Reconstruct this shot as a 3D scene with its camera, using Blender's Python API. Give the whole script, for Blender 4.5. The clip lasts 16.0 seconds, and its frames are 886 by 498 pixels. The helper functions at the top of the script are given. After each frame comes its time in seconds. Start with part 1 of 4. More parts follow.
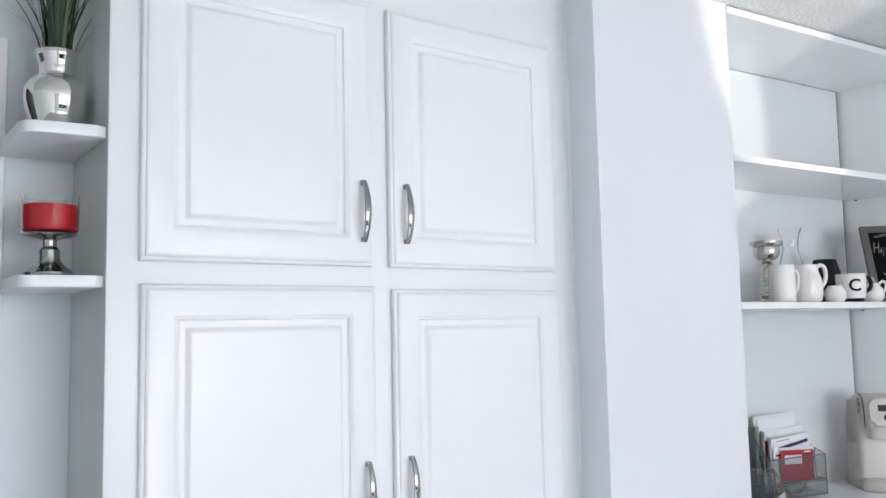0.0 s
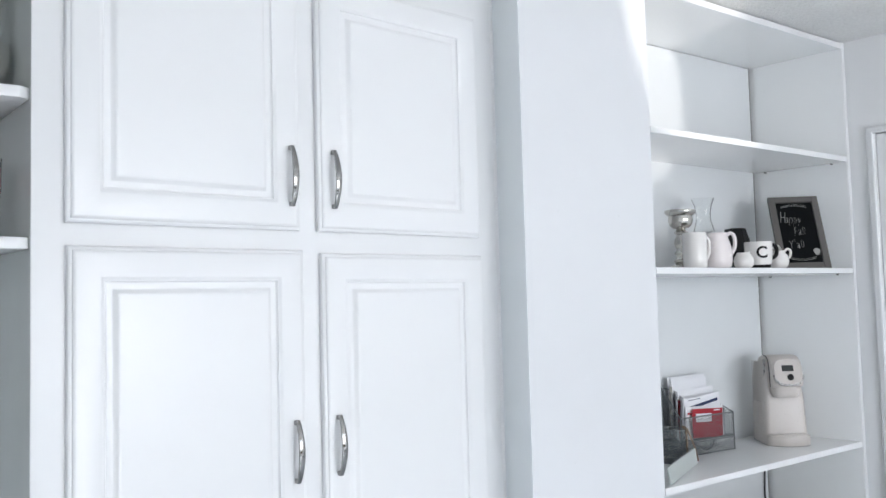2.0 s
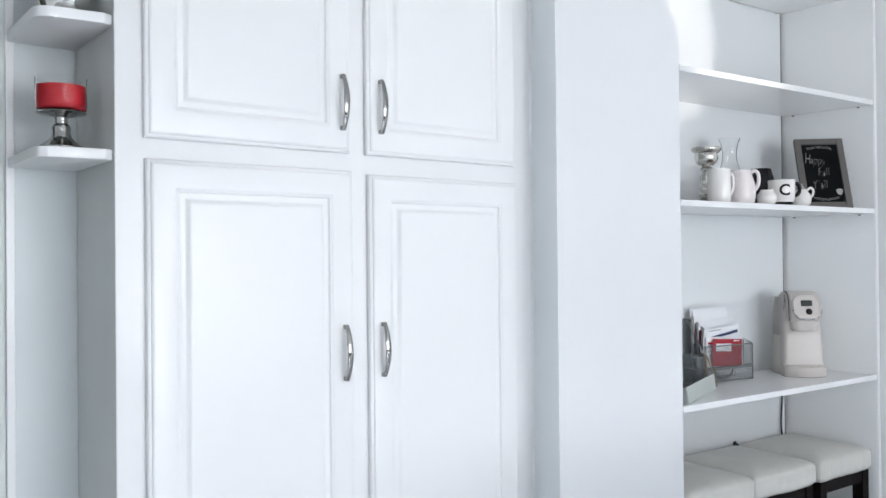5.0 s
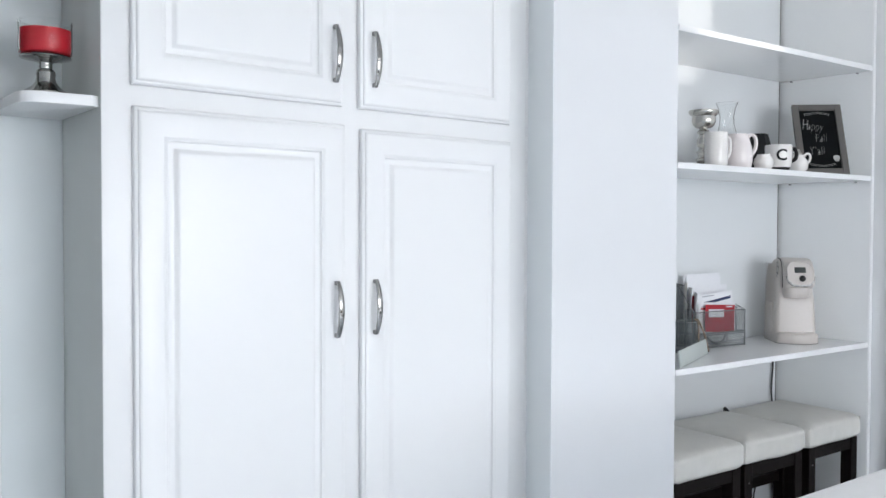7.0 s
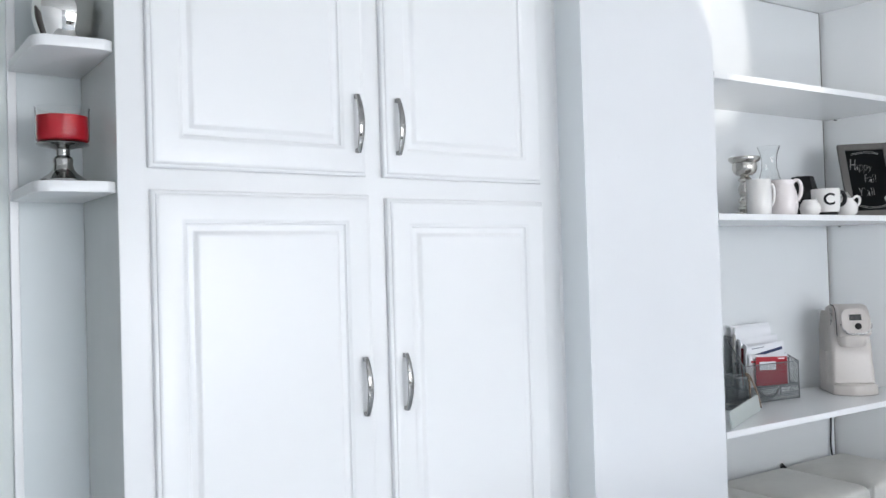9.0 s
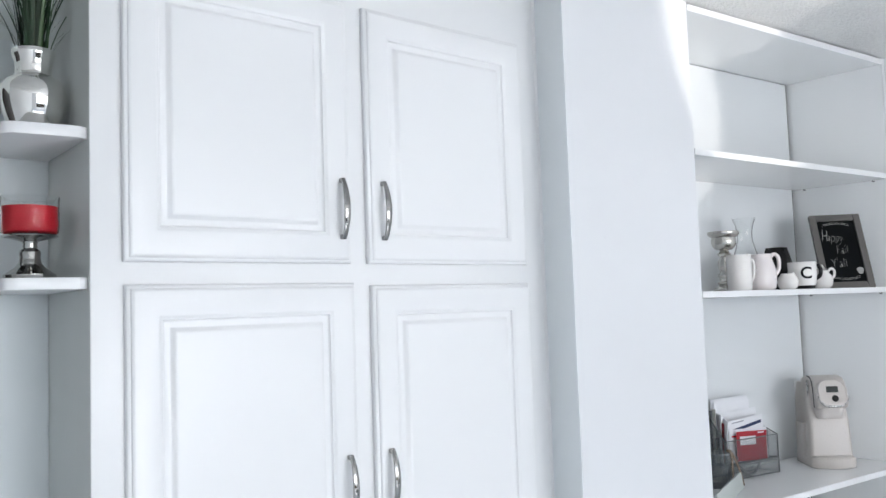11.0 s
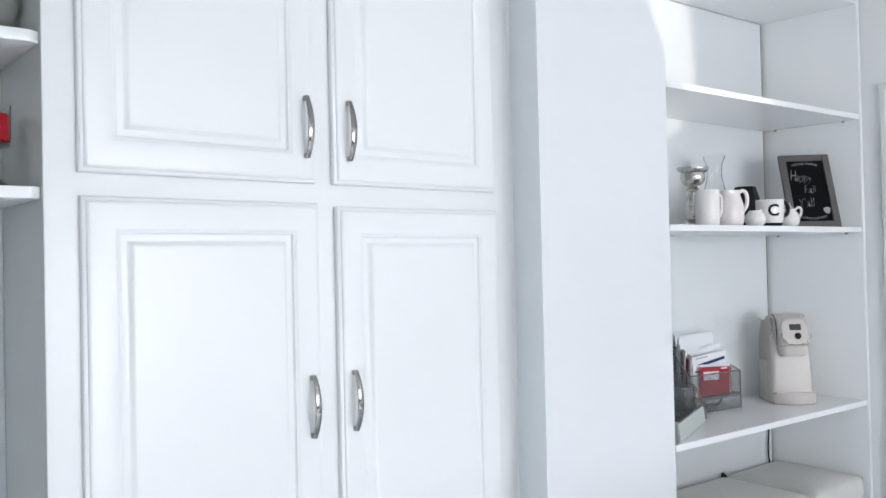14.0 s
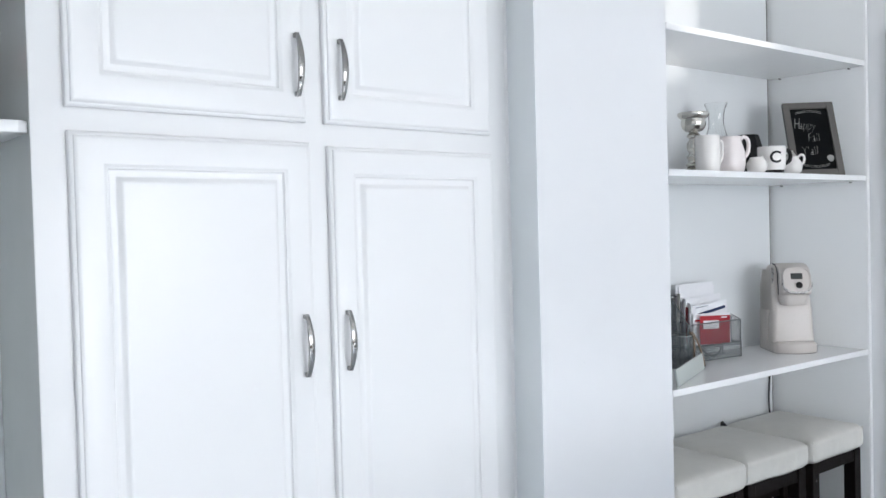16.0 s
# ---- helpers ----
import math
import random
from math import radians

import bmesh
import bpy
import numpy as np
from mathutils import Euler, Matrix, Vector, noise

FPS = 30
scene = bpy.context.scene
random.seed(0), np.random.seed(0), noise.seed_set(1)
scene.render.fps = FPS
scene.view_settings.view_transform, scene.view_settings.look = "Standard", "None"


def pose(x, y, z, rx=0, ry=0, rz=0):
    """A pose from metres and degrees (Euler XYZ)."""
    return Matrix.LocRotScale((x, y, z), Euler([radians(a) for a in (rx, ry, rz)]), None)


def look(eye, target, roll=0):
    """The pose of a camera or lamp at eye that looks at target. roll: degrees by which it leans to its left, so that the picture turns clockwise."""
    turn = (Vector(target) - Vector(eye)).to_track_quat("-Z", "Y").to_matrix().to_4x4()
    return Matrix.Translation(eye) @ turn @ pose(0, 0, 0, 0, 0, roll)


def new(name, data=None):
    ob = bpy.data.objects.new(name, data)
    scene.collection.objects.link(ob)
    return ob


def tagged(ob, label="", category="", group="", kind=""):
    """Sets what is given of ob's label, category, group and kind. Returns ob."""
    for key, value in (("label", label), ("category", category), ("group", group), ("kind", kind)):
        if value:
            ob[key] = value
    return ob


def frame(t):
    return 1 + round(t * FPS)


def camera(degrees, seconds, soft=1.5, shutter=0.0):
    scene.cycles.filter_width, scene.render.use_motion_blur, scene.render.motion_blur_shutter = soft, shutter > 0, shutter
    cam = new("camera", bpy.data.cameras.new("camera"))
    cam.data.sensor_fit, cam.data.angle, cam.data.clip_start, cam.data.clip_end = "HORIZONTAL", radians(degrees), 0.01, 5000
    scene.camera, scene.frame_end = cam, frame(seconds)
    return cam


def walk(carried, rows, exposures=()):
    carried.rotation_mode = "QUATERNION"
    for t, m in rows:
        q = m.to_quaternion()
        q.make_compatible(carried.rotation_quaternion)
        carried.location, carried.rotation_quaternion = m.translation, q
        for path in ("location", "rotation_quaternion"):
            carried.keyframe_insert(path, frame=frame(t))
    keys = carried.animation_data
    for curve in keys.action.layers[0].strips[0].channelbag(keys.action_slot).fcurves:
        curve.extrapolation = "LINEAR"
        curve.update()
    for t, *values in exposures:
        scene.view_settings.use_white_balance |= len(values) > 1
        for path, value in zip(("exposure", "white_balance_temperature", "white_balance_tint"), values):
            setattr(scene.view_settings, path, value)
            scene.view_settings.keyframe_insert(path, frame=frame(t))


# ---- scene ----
cam = camera(55.6, 16.0)
PATH = [
    (0, (-0.025, 0.007, 1.509), (1.134, 1.626, 1.693), -1.2),
    (0.5, (-0.021, 0.012, 1.505), (1.187, 1.597, 1.669), -1.1),
    (1, (-0.026, 0.003, 1.496), (1.224, 1.557, 1.644), -0.9),
    (1.5, (-0.039, -0.014, 1.486), (1.242, 1.515, 1.622), -1.1),
    (2, (-0.049, -0.037, 1.482), (1.243, 1.485, 1.603), -1.5),
    (2.5, (-0.06, -0.064, 1.464), (1.226, 1.464, 1.573), -1.1),
    (3, (-0.07, -0.093, 1.445), (1.186, 1.461, 1.538), -0.7),
    (3.5, (-0.085, -0.119, 1.429), (1.139, 1.462, 1.482), -0.5),
    (4, (-0.118, -0.151, 1.422), (1.095, 1.439, 1.459), -0.8),
    (6.5, (-0.177, -0.128, 1.361), (1.095, 1.415, 1.329), 0.3),
    (7, (-0.148, -0.122, 1.362), (1.103, 1.438, 1.311), 0.2),
    (7.5, (-0.127, -0.123, 1.362), (1.104, 1.452, 1.3), -0.2),
    (8, (-0.112, -0.13, 1.379), (1.101, 1.46, 1.328), -0.7),
    (8.5, (-0.092, -0.127, 1.407), (1.09, 1.486, 1.403), -1.1),
    (9, (-0.079, -0.085, 1.437), (1.091, 1.537, 1.474), -1.7),
    (9.5, (-0.078, -0.021, 1.475), (1.111, 1.585, 1.556), -1.8),
    (9.7, (-0.085, -0.003, 1.486), (1.118, 1.591, 1.588), -1.9),
    (11.8, (-0.1, 0.02, 1.545), (1.189, 1.542, 1.692), -1.6),
    (12, (-0.098, 0.02, 1.538), (1.202, 1.534, 1.68), -1.4),
    (12.5, (-0.086, 0.019, 1.517), (1.241, 1.511, 1.628), -1.0),
    (13, (-0.084, 0.026, 1.493), (1.259, 1.506, 1.569), -0.9),
    (13.5, (-0.081, 0.022, 1.481), (1.242, 1.521, 1.534), -1.3),
    (14, (-0.07, 0.022, 1.467), (1.237, 1.536, 1.498), -1.3),
    (14.5, (-0.062, 0.016, 1.452), (1.252, 1.523, 1.463), -1.0),
    (15, (-0.057, 0.014, 1.439), (1.257, 1.521, 1.433), -0.9),
    (15.5, (-0.047, 0.005, 1.425), (1.258, 1.521, 1.401), -1.3),
    (16, (-0.039, 0.006, 1.41), (1.249, 1.536, 1.361), -1.5),
]
EXPOSURES = [(0.0, -0.13, 6650, 10), (0.5, -0.19, 6650, 10), (1.0, -0.19, 6650, 10), (1.6, -0.12, 6650, 10), (2.5, -0.07, 6650, 10), (4.0, -0.05, 6650, 10), (9.5, -0.07, 6650, 10), (12.0, -0.10, 6650, 10), (14.0, -0.05, 6650, 10), (16.0, -0.05, 6650, 10)]
walk(cam, [(t, look(eye, target, roll)) for t, eye, target, roll in PATH], EXPOSURES)

# ---- light ----
CEIL = 2.387
world = bpy.data.worlds.new("sky")
scene.world = world
world.use_nodes = True
wn = world.node_tree
sky = wn.nodes.new("ShaderNodeTexSky")
sky.sky_type, sky.sun_disc = "NISHITA", False
sky.sun_elevation, sky.sun_rotation = radians(48), radians(165)
wn.nodes["Background"].inputs["Strength"].default_value = 0.12
wn.links.new(sky.outputs["Color"], wn.nodes["Background"].inputs["Color"])


def window_lamp(name, m, w, h, watts, colour):
    """The sky's light in a window's opening."""
    data = bpy.data.lights.new(name, "AREA")
    data.shape, data.size, data.size_y, data.energy, data.color = "RECTANGLE", w, h, watts, colour
    ob = new(name, data)
    ob.matrix_world = m
    return ob


window_lamp("window_sky_light", look((1.25, -3.14, 1.42), (1.2, 0.0, 0.0)), 2.5, 1.5, 53, (0.80, 0.888, 1.0))
window_lamp("window_ground_light", look((1.25, -3.13, 1.58), (1.2, -1.5, 2.95)), 2.5, 1.25, 36, (1.0, 0.965, 0.962))
window_lamp("side_window_light", look((3.02, -2.1, 1.5), (1.2, 0.2, 1.3)), 1.5, 1.2, 9, (0.90, 0.94, 1.0))
sun = bpy.data.lights.new("sun", "SUN")
sun.energy, sun.color, sun.angle = 5.0, (1.0, 0.96, 0.92), radians(0.5)
new("sun", sun).matrix_world = look((2.5, -8.2, 7.0), (0.9, -2.2, 0.0))
# added spot lamp that makes the bright patch on the wall; its source is unseen
patch_spot = bpy.data.lights.new("wall_patch_spot", "SPOT")
patch_spot.energy, patch_spot.color, patch_spot.spot_size, patch_spot.spot_blend, patch_spot.shadow_soft_size = 450, (1.0, 0.965, 0.93), radians(12.0), 0.34, 0.02
new("wall_patch_spot", patch_spot).matrix_world = look((1.5, -3.05, 1.0), (2.17, 1.37, 2.23), 31) @ Matrix.Diagonal((0.62, 1.0, 1.0, 1.0))


# ---- materials ----
def material(name, colour, rough=0.5, metal=0.0, vary=0.06, grain=60.0, bump=0.0, bump_scale=120.0, coat=0.0, wide=1.6, rough_vary=0.08, spec=0.5, relief=0.002):
    """A surface with broad and fine variation of its colour and gloss, and a fine relief."""
    m = bpy.data.materials.new(name)
    m.use_nodes = True
    t = m.node_tree
    b = t.nodes["Principled BSDF"]
    b.inputs["Metallic"].default_value = metal
    b.inputs["Coat Weight"].default_value = coat
    b.inputs["Coat Roughness"].default_value = 0.12
    b.inputs["Specular IOR Level"].default_value = spec
    co = t.nodes.new("ShaderNodeTexCoord")
    n1, n2 = t.nodes.new("ShaderNodeTexNoise"), t.nodes.new("ShaderNodeTexNoise")
    n1.inputs["Scale"].default_value, n1.inputs["Detail"].default_value = wide, 4
    n2.inputs["Scale"].default_value, n2.inputs["Detail"].default_value = grain, 5
    for n in (n1, n2):
        t.links.new(co.outputs["Object"], n.inputs["Vector"])
    mix = t.nodes.new("ShaderNodeMix")
    mix.data_type = "FLOAT"
    mix.inputs["Factor"].default_value = 0.4
    t.links.new(n1.outputs["Fac"], mix.inputs["A"])
    t.links.new(n2.outputs["Fac"], mix.inputs["B"])
    ramp = t.nodes.new("ShaderNodeMapRange")
    ramp.inputs["From Min"].default_value, ramp.inputs["From Max"].default_value = 0.3, 0.7
    ramp.inputs["To Min"].default_value, ramp.inputs["To Max"].default_value = 1 - vary, 1 + vary * 0.4
    t.links.new(mix.outputs["Result"], ramp.inputs["Value"])
    mul = t.nodes.new("ShaderNodeVectorMath")
    mul.operation = "SCALE"
    mul.inputs[0].default_value = colour
    t.links.new(ramp.outputs["Result"], mul.inputs["Scale"])
    t.links.new(mul.outputs["Vector"], b.inputs["Base Color"])
    rr = t.nodes.new("ShaderNodeMapRange")
    rr.inputs["From Min"].default_value, rr.inputs["From Max"].default_value = 0.3, 0.7
    rr.inputs["To Min"].default_value, rr.inputs["To Max"].default_value = max(0.0, rough - rough_vary), rough + rough_vary
    t.links.new(n2.outputs["Fac"], rr.inputs["Value"])
    t.links.new(rr.outputs["Result"], b.inputs["Roughness"])
    if bump:
        n3, bp = t.nodes.new("ShaderNodeTexNoise"), t.nodes.new("ShaderNodeBump")
        n3.inputs["Scale"].default_value, n3.inputs["Detail"].default_value = bump_scale, 4
        bp.inputs["Strength"].default_value, bp.inputs["Distance"].default_value = bump, relief
        t.links.new(co.outputs["Object"], n3.inputs["Vector"])
        t.links.new(n3.outputs["Fac"], bp.inputs["Height"])
        t.links.new(bp.outputs["Normal"], b.inputs["Normal"])
    return m


def glass(name, colour=(1, 1, 1), rough=0.02, ior=1.45):
    m = bpy.data.materials.new(name)
    m.use_nodes = True
    b = m.node_tree.nodes["Principled BSDF"]
    b.inputs["Base Color"].default_value = (*colour, 1)
    b.inputs["Transmission Weight"].default_value, b.inputs["Roughness"].default_value, b.inputs["IOR"].default_value = 1.0, rough, ior
    return m


# grey-green lightened to make up for the light this side face lacks
RETURN = material("return_tone_lightened", (0.84, 0.882, 0.90), 0.55, vary=0.02, grain=9, rough_vary=0.03, bump=0.12, bump_scale=260)
# wall paint darkened for the boxed-out wall, in place of weaker light on it
CHASE = material("chase_tone_darkened", (0.715, 0.73, 0.752), 0.55, vary=0.02, grain=9, rough_vary=0.03, bump=0.12, bump_scale=260)
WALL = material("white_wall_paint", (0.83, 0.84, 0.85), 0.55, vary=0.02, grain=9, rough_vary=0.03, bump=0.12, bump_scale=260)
CEILING = material("textured_ceiling_paint", (0.90, 0.90, 0.89), 0.8, vary=0.16, grain=110, bump=1.0, bump_scale=110, relief=0.009)
CABINET = material("white_cabinet_paint", (0.80, 0.81, 0.82), 0.30, vary=0.012, grain=6, bump=0.015, bump_scale=30, wide=1.0, rough_vary=0.008)
SAGE = material("pale_sage_wall_paint", (0.68, 0.725, 0.715), 0.6, vary=0.03, grain=9, bump=0.12, bump_scale=260)
# blue-grey, darkened so that the board carries the recess's dimness
RECESS_BLUE = material("recess_blue_grey", (0.65, 0.70, 0.715), 0.4, vary=0.02, grain=8)
# darker than the cabinet paint: shade of the pantry's side put into colour
SIDE_SHADE = material("side_shade_grey_green", (0.58, 0.607, 0.597), 0.24, vary=0.02, grain=8, rough_vary=0.03)
MELAMINE = material("white_melamine", (0.89, 0.905, 0.91), 0.19, vary=0.012, grain=6, rough_vary=0.005)
# darker than the shelves: shade inside the bays is put into this colour
BACKBOARD = material("hardboard_toned_for_shade", (0.735, 0.76, 0.775), 0.36, vary=0.015, grain=6, rough_vary=0.01)
CAULK = material("white_caulk", (0.82, 0.83, 0.84), 0.5, bump=0.3, bump_scale=80)
NICKEL = material("brushed_nickel", (0.34, 0.335, 0.33), 0.09, metal=1.0, vary=0.05, grain=300, rough_vary=0.03)
# floor is unseen; pale blue-grey chosen to bounce light on the lower parts
FLOOR = material("bounce_floor_tone", (0.68, 0.725, 0.775), 0.4, vary=0.15, grain=20, bump=0.1, bump_scale=50)
QUARTZ = material("white_quartz", (0.86, 0.86, 0.86), 0.24, vary=0.03, grain=40, rough_vary=0.01)
NAIL = material("painted_nail", (0.69, 0.705, 0.725), 0.5)
DARKWOOD = material("dark_walnut", (0.03, 0.022, 0.018), 0.4, vary=0.3, grain=30)
# near-black backing: the shade in the gap is put into its colour
GAP_SHADE = material("gap_shade_tone", (0.07, 0.062, 0.058), 0.9, vary=0.2)


# ---- mesh helpers ----
def link_mesh(name, bm, mat, smooth=None):
    """A bmesh as a mesh object; smooth: the angle in degrees under which edges are smooth."""
    bmesh.ops.recalc_face_normals(bm, faces=bm.faces[:])
    if smooth:
        for f in bm.faces:
            f.smooth = True
        for e in bm.edges:
            if len(e.link_faces) == 2 and e.calc_face_angle(0) > radians(smooth):
                e.smooth = False
    me = bpy.data.meshes.new(name)
    bm.to_mesh(me)
    bm.free()
    me.materials.append(mat)
    return new(name, me)


def part(name, bm, mat, parent, label="", smooth=None):
    ob = link_mesh(name, bm, mat, smooth)
    ob.parent = parent
    return tagged(ob, label)


def thing(name, label, category, m=None, group="", kind=""):
    ob = new(name)
    ob.empty_display_size = 0.05
    if m is not None:
        ob.matrix_world = m
    return tagged(ob, label, category, group, kind)


def box(x0, x1, y0, y1, z0, z1, bevel=0.0, segments=2, bm=None, m=None):
    b = bmesh.new()
    bmesh.ops.create_cube(b, size=1, matrix=Matrix.LocRotScale(((x0 + x1) / 2, (y0 + y1) / 2, (z0 + z1) / 2), None, (x1 - x0, y1 - y0, z1 - z0)))
    if bevel:
        bmesh.ops.bevel(b, geom=b.edges[:], offset=bevel, segments=segments, affect="EDGES", profile=0.5)
    return merged(b, bm, m)


def merged(b, bm=None, m=None):
    """Moves b by m and adds it to bm, when they are given."""
    if m is not None:
        b.transform(m)
    if bm is None:
        return b
    me = bpy.data.meshes.new("tmp")
    b.to_mesh(me)
    b.free()
    bm.from_mesh(me)
    bpy.data.meshes.remove(me)
    return bm


def prism(points, z0, z1, bevel=0.0, bm=None, m=None):
    """A plan's outline raised from z0 to z1."""
    b = bmesh.new()
    lo = [b.verts.new((x, y, z0)) for x, y in points]
    hi = [b.verts.new((x, y, z1)) for x, y in points]
    n = len(points)
    b.faces.new(lo), b.faces.new(hi)
    for i in range(n):
        b.faces.new((lo[i], lo[(i + 1) % n], hi[(i + 1) % n], hi[i]))
    bmesh.ops.recalc_face_normals(b, faces=b.faces[:])
    if bevel:
        bmesh.ops.bevel(b, geom=b.edges[:], offset=bevel, segments=2, affect="EDGES", profile=0.5)
    return merged(b, bm, m)


def lathe(profile, steps=40, bm=None, m=None, squash=1.0):
    """Radii and heights turned round z."""
    b = bmesh.new()
    rings = []
    for r, z in profile:
        if r < 1e-5:
            rings.append([b.verts.new((0, 0, z))])
        else:
            rings.append([b.verts.new((r * math.cos(a), squash * r * math.sin(a), z)) for a in (2 * math.pi * k / steps for k in range(steps))])
    for p, q in zip(rings, rings[1:]):
        for k in range(steps):
            j = (k + 1) % steps
            if len(p) == 1 and len(q) > 1:
                b.faces.new((p[0], q[k], q[j]))
            elif len(q) == 1 and len(p) > 1:
                b.faces.new((p[k], p[j], q[0]))
            elif len(p) > 1:
                b.faces.new((p[k], p[j], q[j], q[k]))
    return merged(b, bm, m)


def loft(rings, bm=None, m=None, cap=True, closed=True):
    """A skin over rings of as many points each."""
    b = bmesh.new()
    vs = [[b.verts.new(p) for p in r] for r in rings]
    n = len(vs[0])
    for p, q in zip(vs, vs[1:]):
        for k in range(n if closed else n - 1):
            j = (k + 1) % n
            b.faces.new((p[k], p[j], q[j], q[k]))
    if cap and closed:
        b.faces.new(vs[0]), b.faces.new(vs[-1])
    return merged(b, bm, m)


def tube(points, radius, steps=8, bm=None, m=None, close=False):
    """A round bar along points; radius is one number or one for each point."""
    pts = [Vector(p) for p in points]
    n = len(pts)
    rad = radius if isinstance(radius, (list, tuple)) else [radius] * n
    rings, side = [], None
    for i, p in enumerate(pts):
        d = (pts[(i + 1) % n] - pts[i - 1]) if close else (pts[min(i + 1, n - 1)] - pts[max(i - 1, 0)])
        d.normalize()
        if side is None:
            side = d.orthogonal().normalized()
        side = (side - d * side.dot(d)).normalized()
        up = d.cross(side)
        rings.append([p + rad[i] * (math.cos(a) * side + math.sin(a) * up) for a in (2 * math.pi * k / steps for k in range(steps))])
    if close:
        rings.append(rings[0])
    return loft(rings, bm, m, cap=not close)


def rounded(w, h, r, steps=5):
    """A rounded rectangle's outline, centred."""
    out = []
    for cx, cy, a0 in ((w / 2 - r, h / 2 - r, 0), (-w / 2 + r, h / 2 - r, 90), (-w / 2 + r, -h / 2 + r, 180), (w / 2 - r, -h / 2 + r, 270)):
        for k in range(steps + 1):
            a = radians(a0 + 90 * k / steps)
            out.append((cx + r * math.cos(a), cy + r * math.sin(a)))
    return out


def arc(points, steps=8):
    """A smooth line through points (Catmull-Rom)."""
    p = [Vector(q) for q in points]
    p = [2 * p[0] - p[1]] + p + [2 * p[-1] - p[-2]]
    out = []
    for i in range(1, len(p) - 2):
        a, b, c, d = p[i - 1:i + 3]
        for k in range(steps):
            t = k / steps
            out.append(0.5 * (2 * b + (c - a) * t + (2 * a - 5 * b + 4 * c - d) * t * t + (3 * b - a - 3 * c + d) * t ** 3))
    return out + [p[-2]]


# ---- structure ----
UNIT = pose(1.946, 1.385, 0, 0, 0, -3.54)      # the front line of the panel wall and the shelving
tagged(link_mesh("floor", box(-1.4, 3.16, -3.3, 2.0, -0.1, 0.0), FLOOR), "unseen floor, pale blue-grey to bounce light", "floor", kind="structure")
tagged(link_mesh("ceiling", box(-1.4, 3.16, -3.3, 2.0, CEIL, CEIL + 0.1), CEILING), "white popcorn-textured ceiling", "ceiling", kind="structure")
tagged(link_mesh("wall_north", box(-1.4, 3.16, 1.81, 2.0, 0, CEIL), SAGE), "pale sage painted wall behind the cabinets", "wall", kind="structure")
# unseen wall, set close in to bounce light onto left-facing sides
tagged(link_mesh("bounce_wall_west", box(-1.4, -1.3, -3.2, 1.81, 0, CEIL), WALL), "unseen white painted wall", "wall", kind="structure")


def wall_with_opening(name, a0, a1, o0, o1, z0, z1, m, thick=0.1):
    """A wall along x with one opening through it."""
    bm = box(a0, o0, 0, thick, 0, CEIL)
    box(o1, a1, 0, thick, 0, CEIL, bm=bm)
    box(o0, o1, 0, thick, z1, CEIL, bm=bm)
    if z0 > 0:
        box(o0, o1, 0, thick, 0, z0, bm=bm)
    bm.transform(m)
    return tagged(link_mesh(name, bm, WALL), "unseen white painted wall", "wall", kind="structure")


def window(name, w, h, m, label, bars=1):
    """A framed window: frame, bars and panes, standing in its opening."""
    top = thing(name, label, "window", m, kind="structure")
    bm = box(-w / 2, -w / 2 + 0.05, 0, 0.06, 0, h)
    box(w / 2 - 0.05, w / 2, 0, 0.06, 0, h, bm=bm)
    box(-w / 2 + 0.05, w / 2 - 0.05, 0, 0.06, h - 0.05, h, bm=bm)
    box(-w / 2 + 0.05, w / 2 - 0.05, 0, 0.06, 0, 0.05, bm=bm)
    part("window_frame", bm, CABINET, top)
    step = (w - 0.1) / (bars + 1)
    for k in range(bars):
        x = -w / 2 + 0.05 + step * (k + 1)
        part("mullion", box(x - 0.02, x + 0.02, 0.01, 0.05, 0.05, h - 0.05), CABINET, top)
    for k in range(bars + 1):
        x = -w / 2 + 0.05 + step * k
        pane = part("pane", box(x, x + step, 0.028, 0.032, 0.05, h - 0.05), PANE, top)
        pane.visible_shadow = False
    return top


PANE = glass("window_glass", rough=0.0)
wall_with_opening("wall_south", -1.4, 3.16, -0.05, 2.55, 0.25, 2.25, Matrix.Translation((0, -3.3, 0)))
window("window_1", 2.6, 2.0, pose(1.25, -3.27, 0.25), "tall white framed window with three panes", 2)
# the east wall: a door near the shelving and a window further back
EX = 3.06
bm = box(EX, EX + 0.1, 1.229, 1.81, 0, CEIL)
box(EX, EX + 0.1, 0.429, 1.229, 2.037, CEIL, bm=bm)
box(EX, EX + 0.1, -1.3, 0.429, 0, CEIL, bm=bm)
box(EX, EX + 0.1, -2.9, -1.3, 0, 0.85, bm=bm)
box(EX, EX + 0.1, -2.9, -1.3, 2.15, CEIL, bm=bm)
box(EX, EX + 0.1, -3.2, -2.9, 0, CEIL, bm=bm)
tagged(link_mesh("wall_east", bm, WALL), "unseen white painted wall with a door and a window", "wall", kind="structure")
window("window_2", 1.6, 1.3, pose(EX + 0.04, -2.1, 0.85, 0, 0, -90), "white framed window with two panes", 1)
# unseen dark panel past the corner shelves, added for the vase's dark reflected strip
dark_reflection_panel = thing("dark_reflection_panel", "unseen dark panel, added to reflect in the vase", "door", pose(-0.34, 1.81, 0, 0, 0, 180), kind="structure")
part("leaf", box(-0.42, 0.42, 0.004, 0.04, 0.004, 2.03, 0.003), DARKWOOD, dark_reflection_panel)

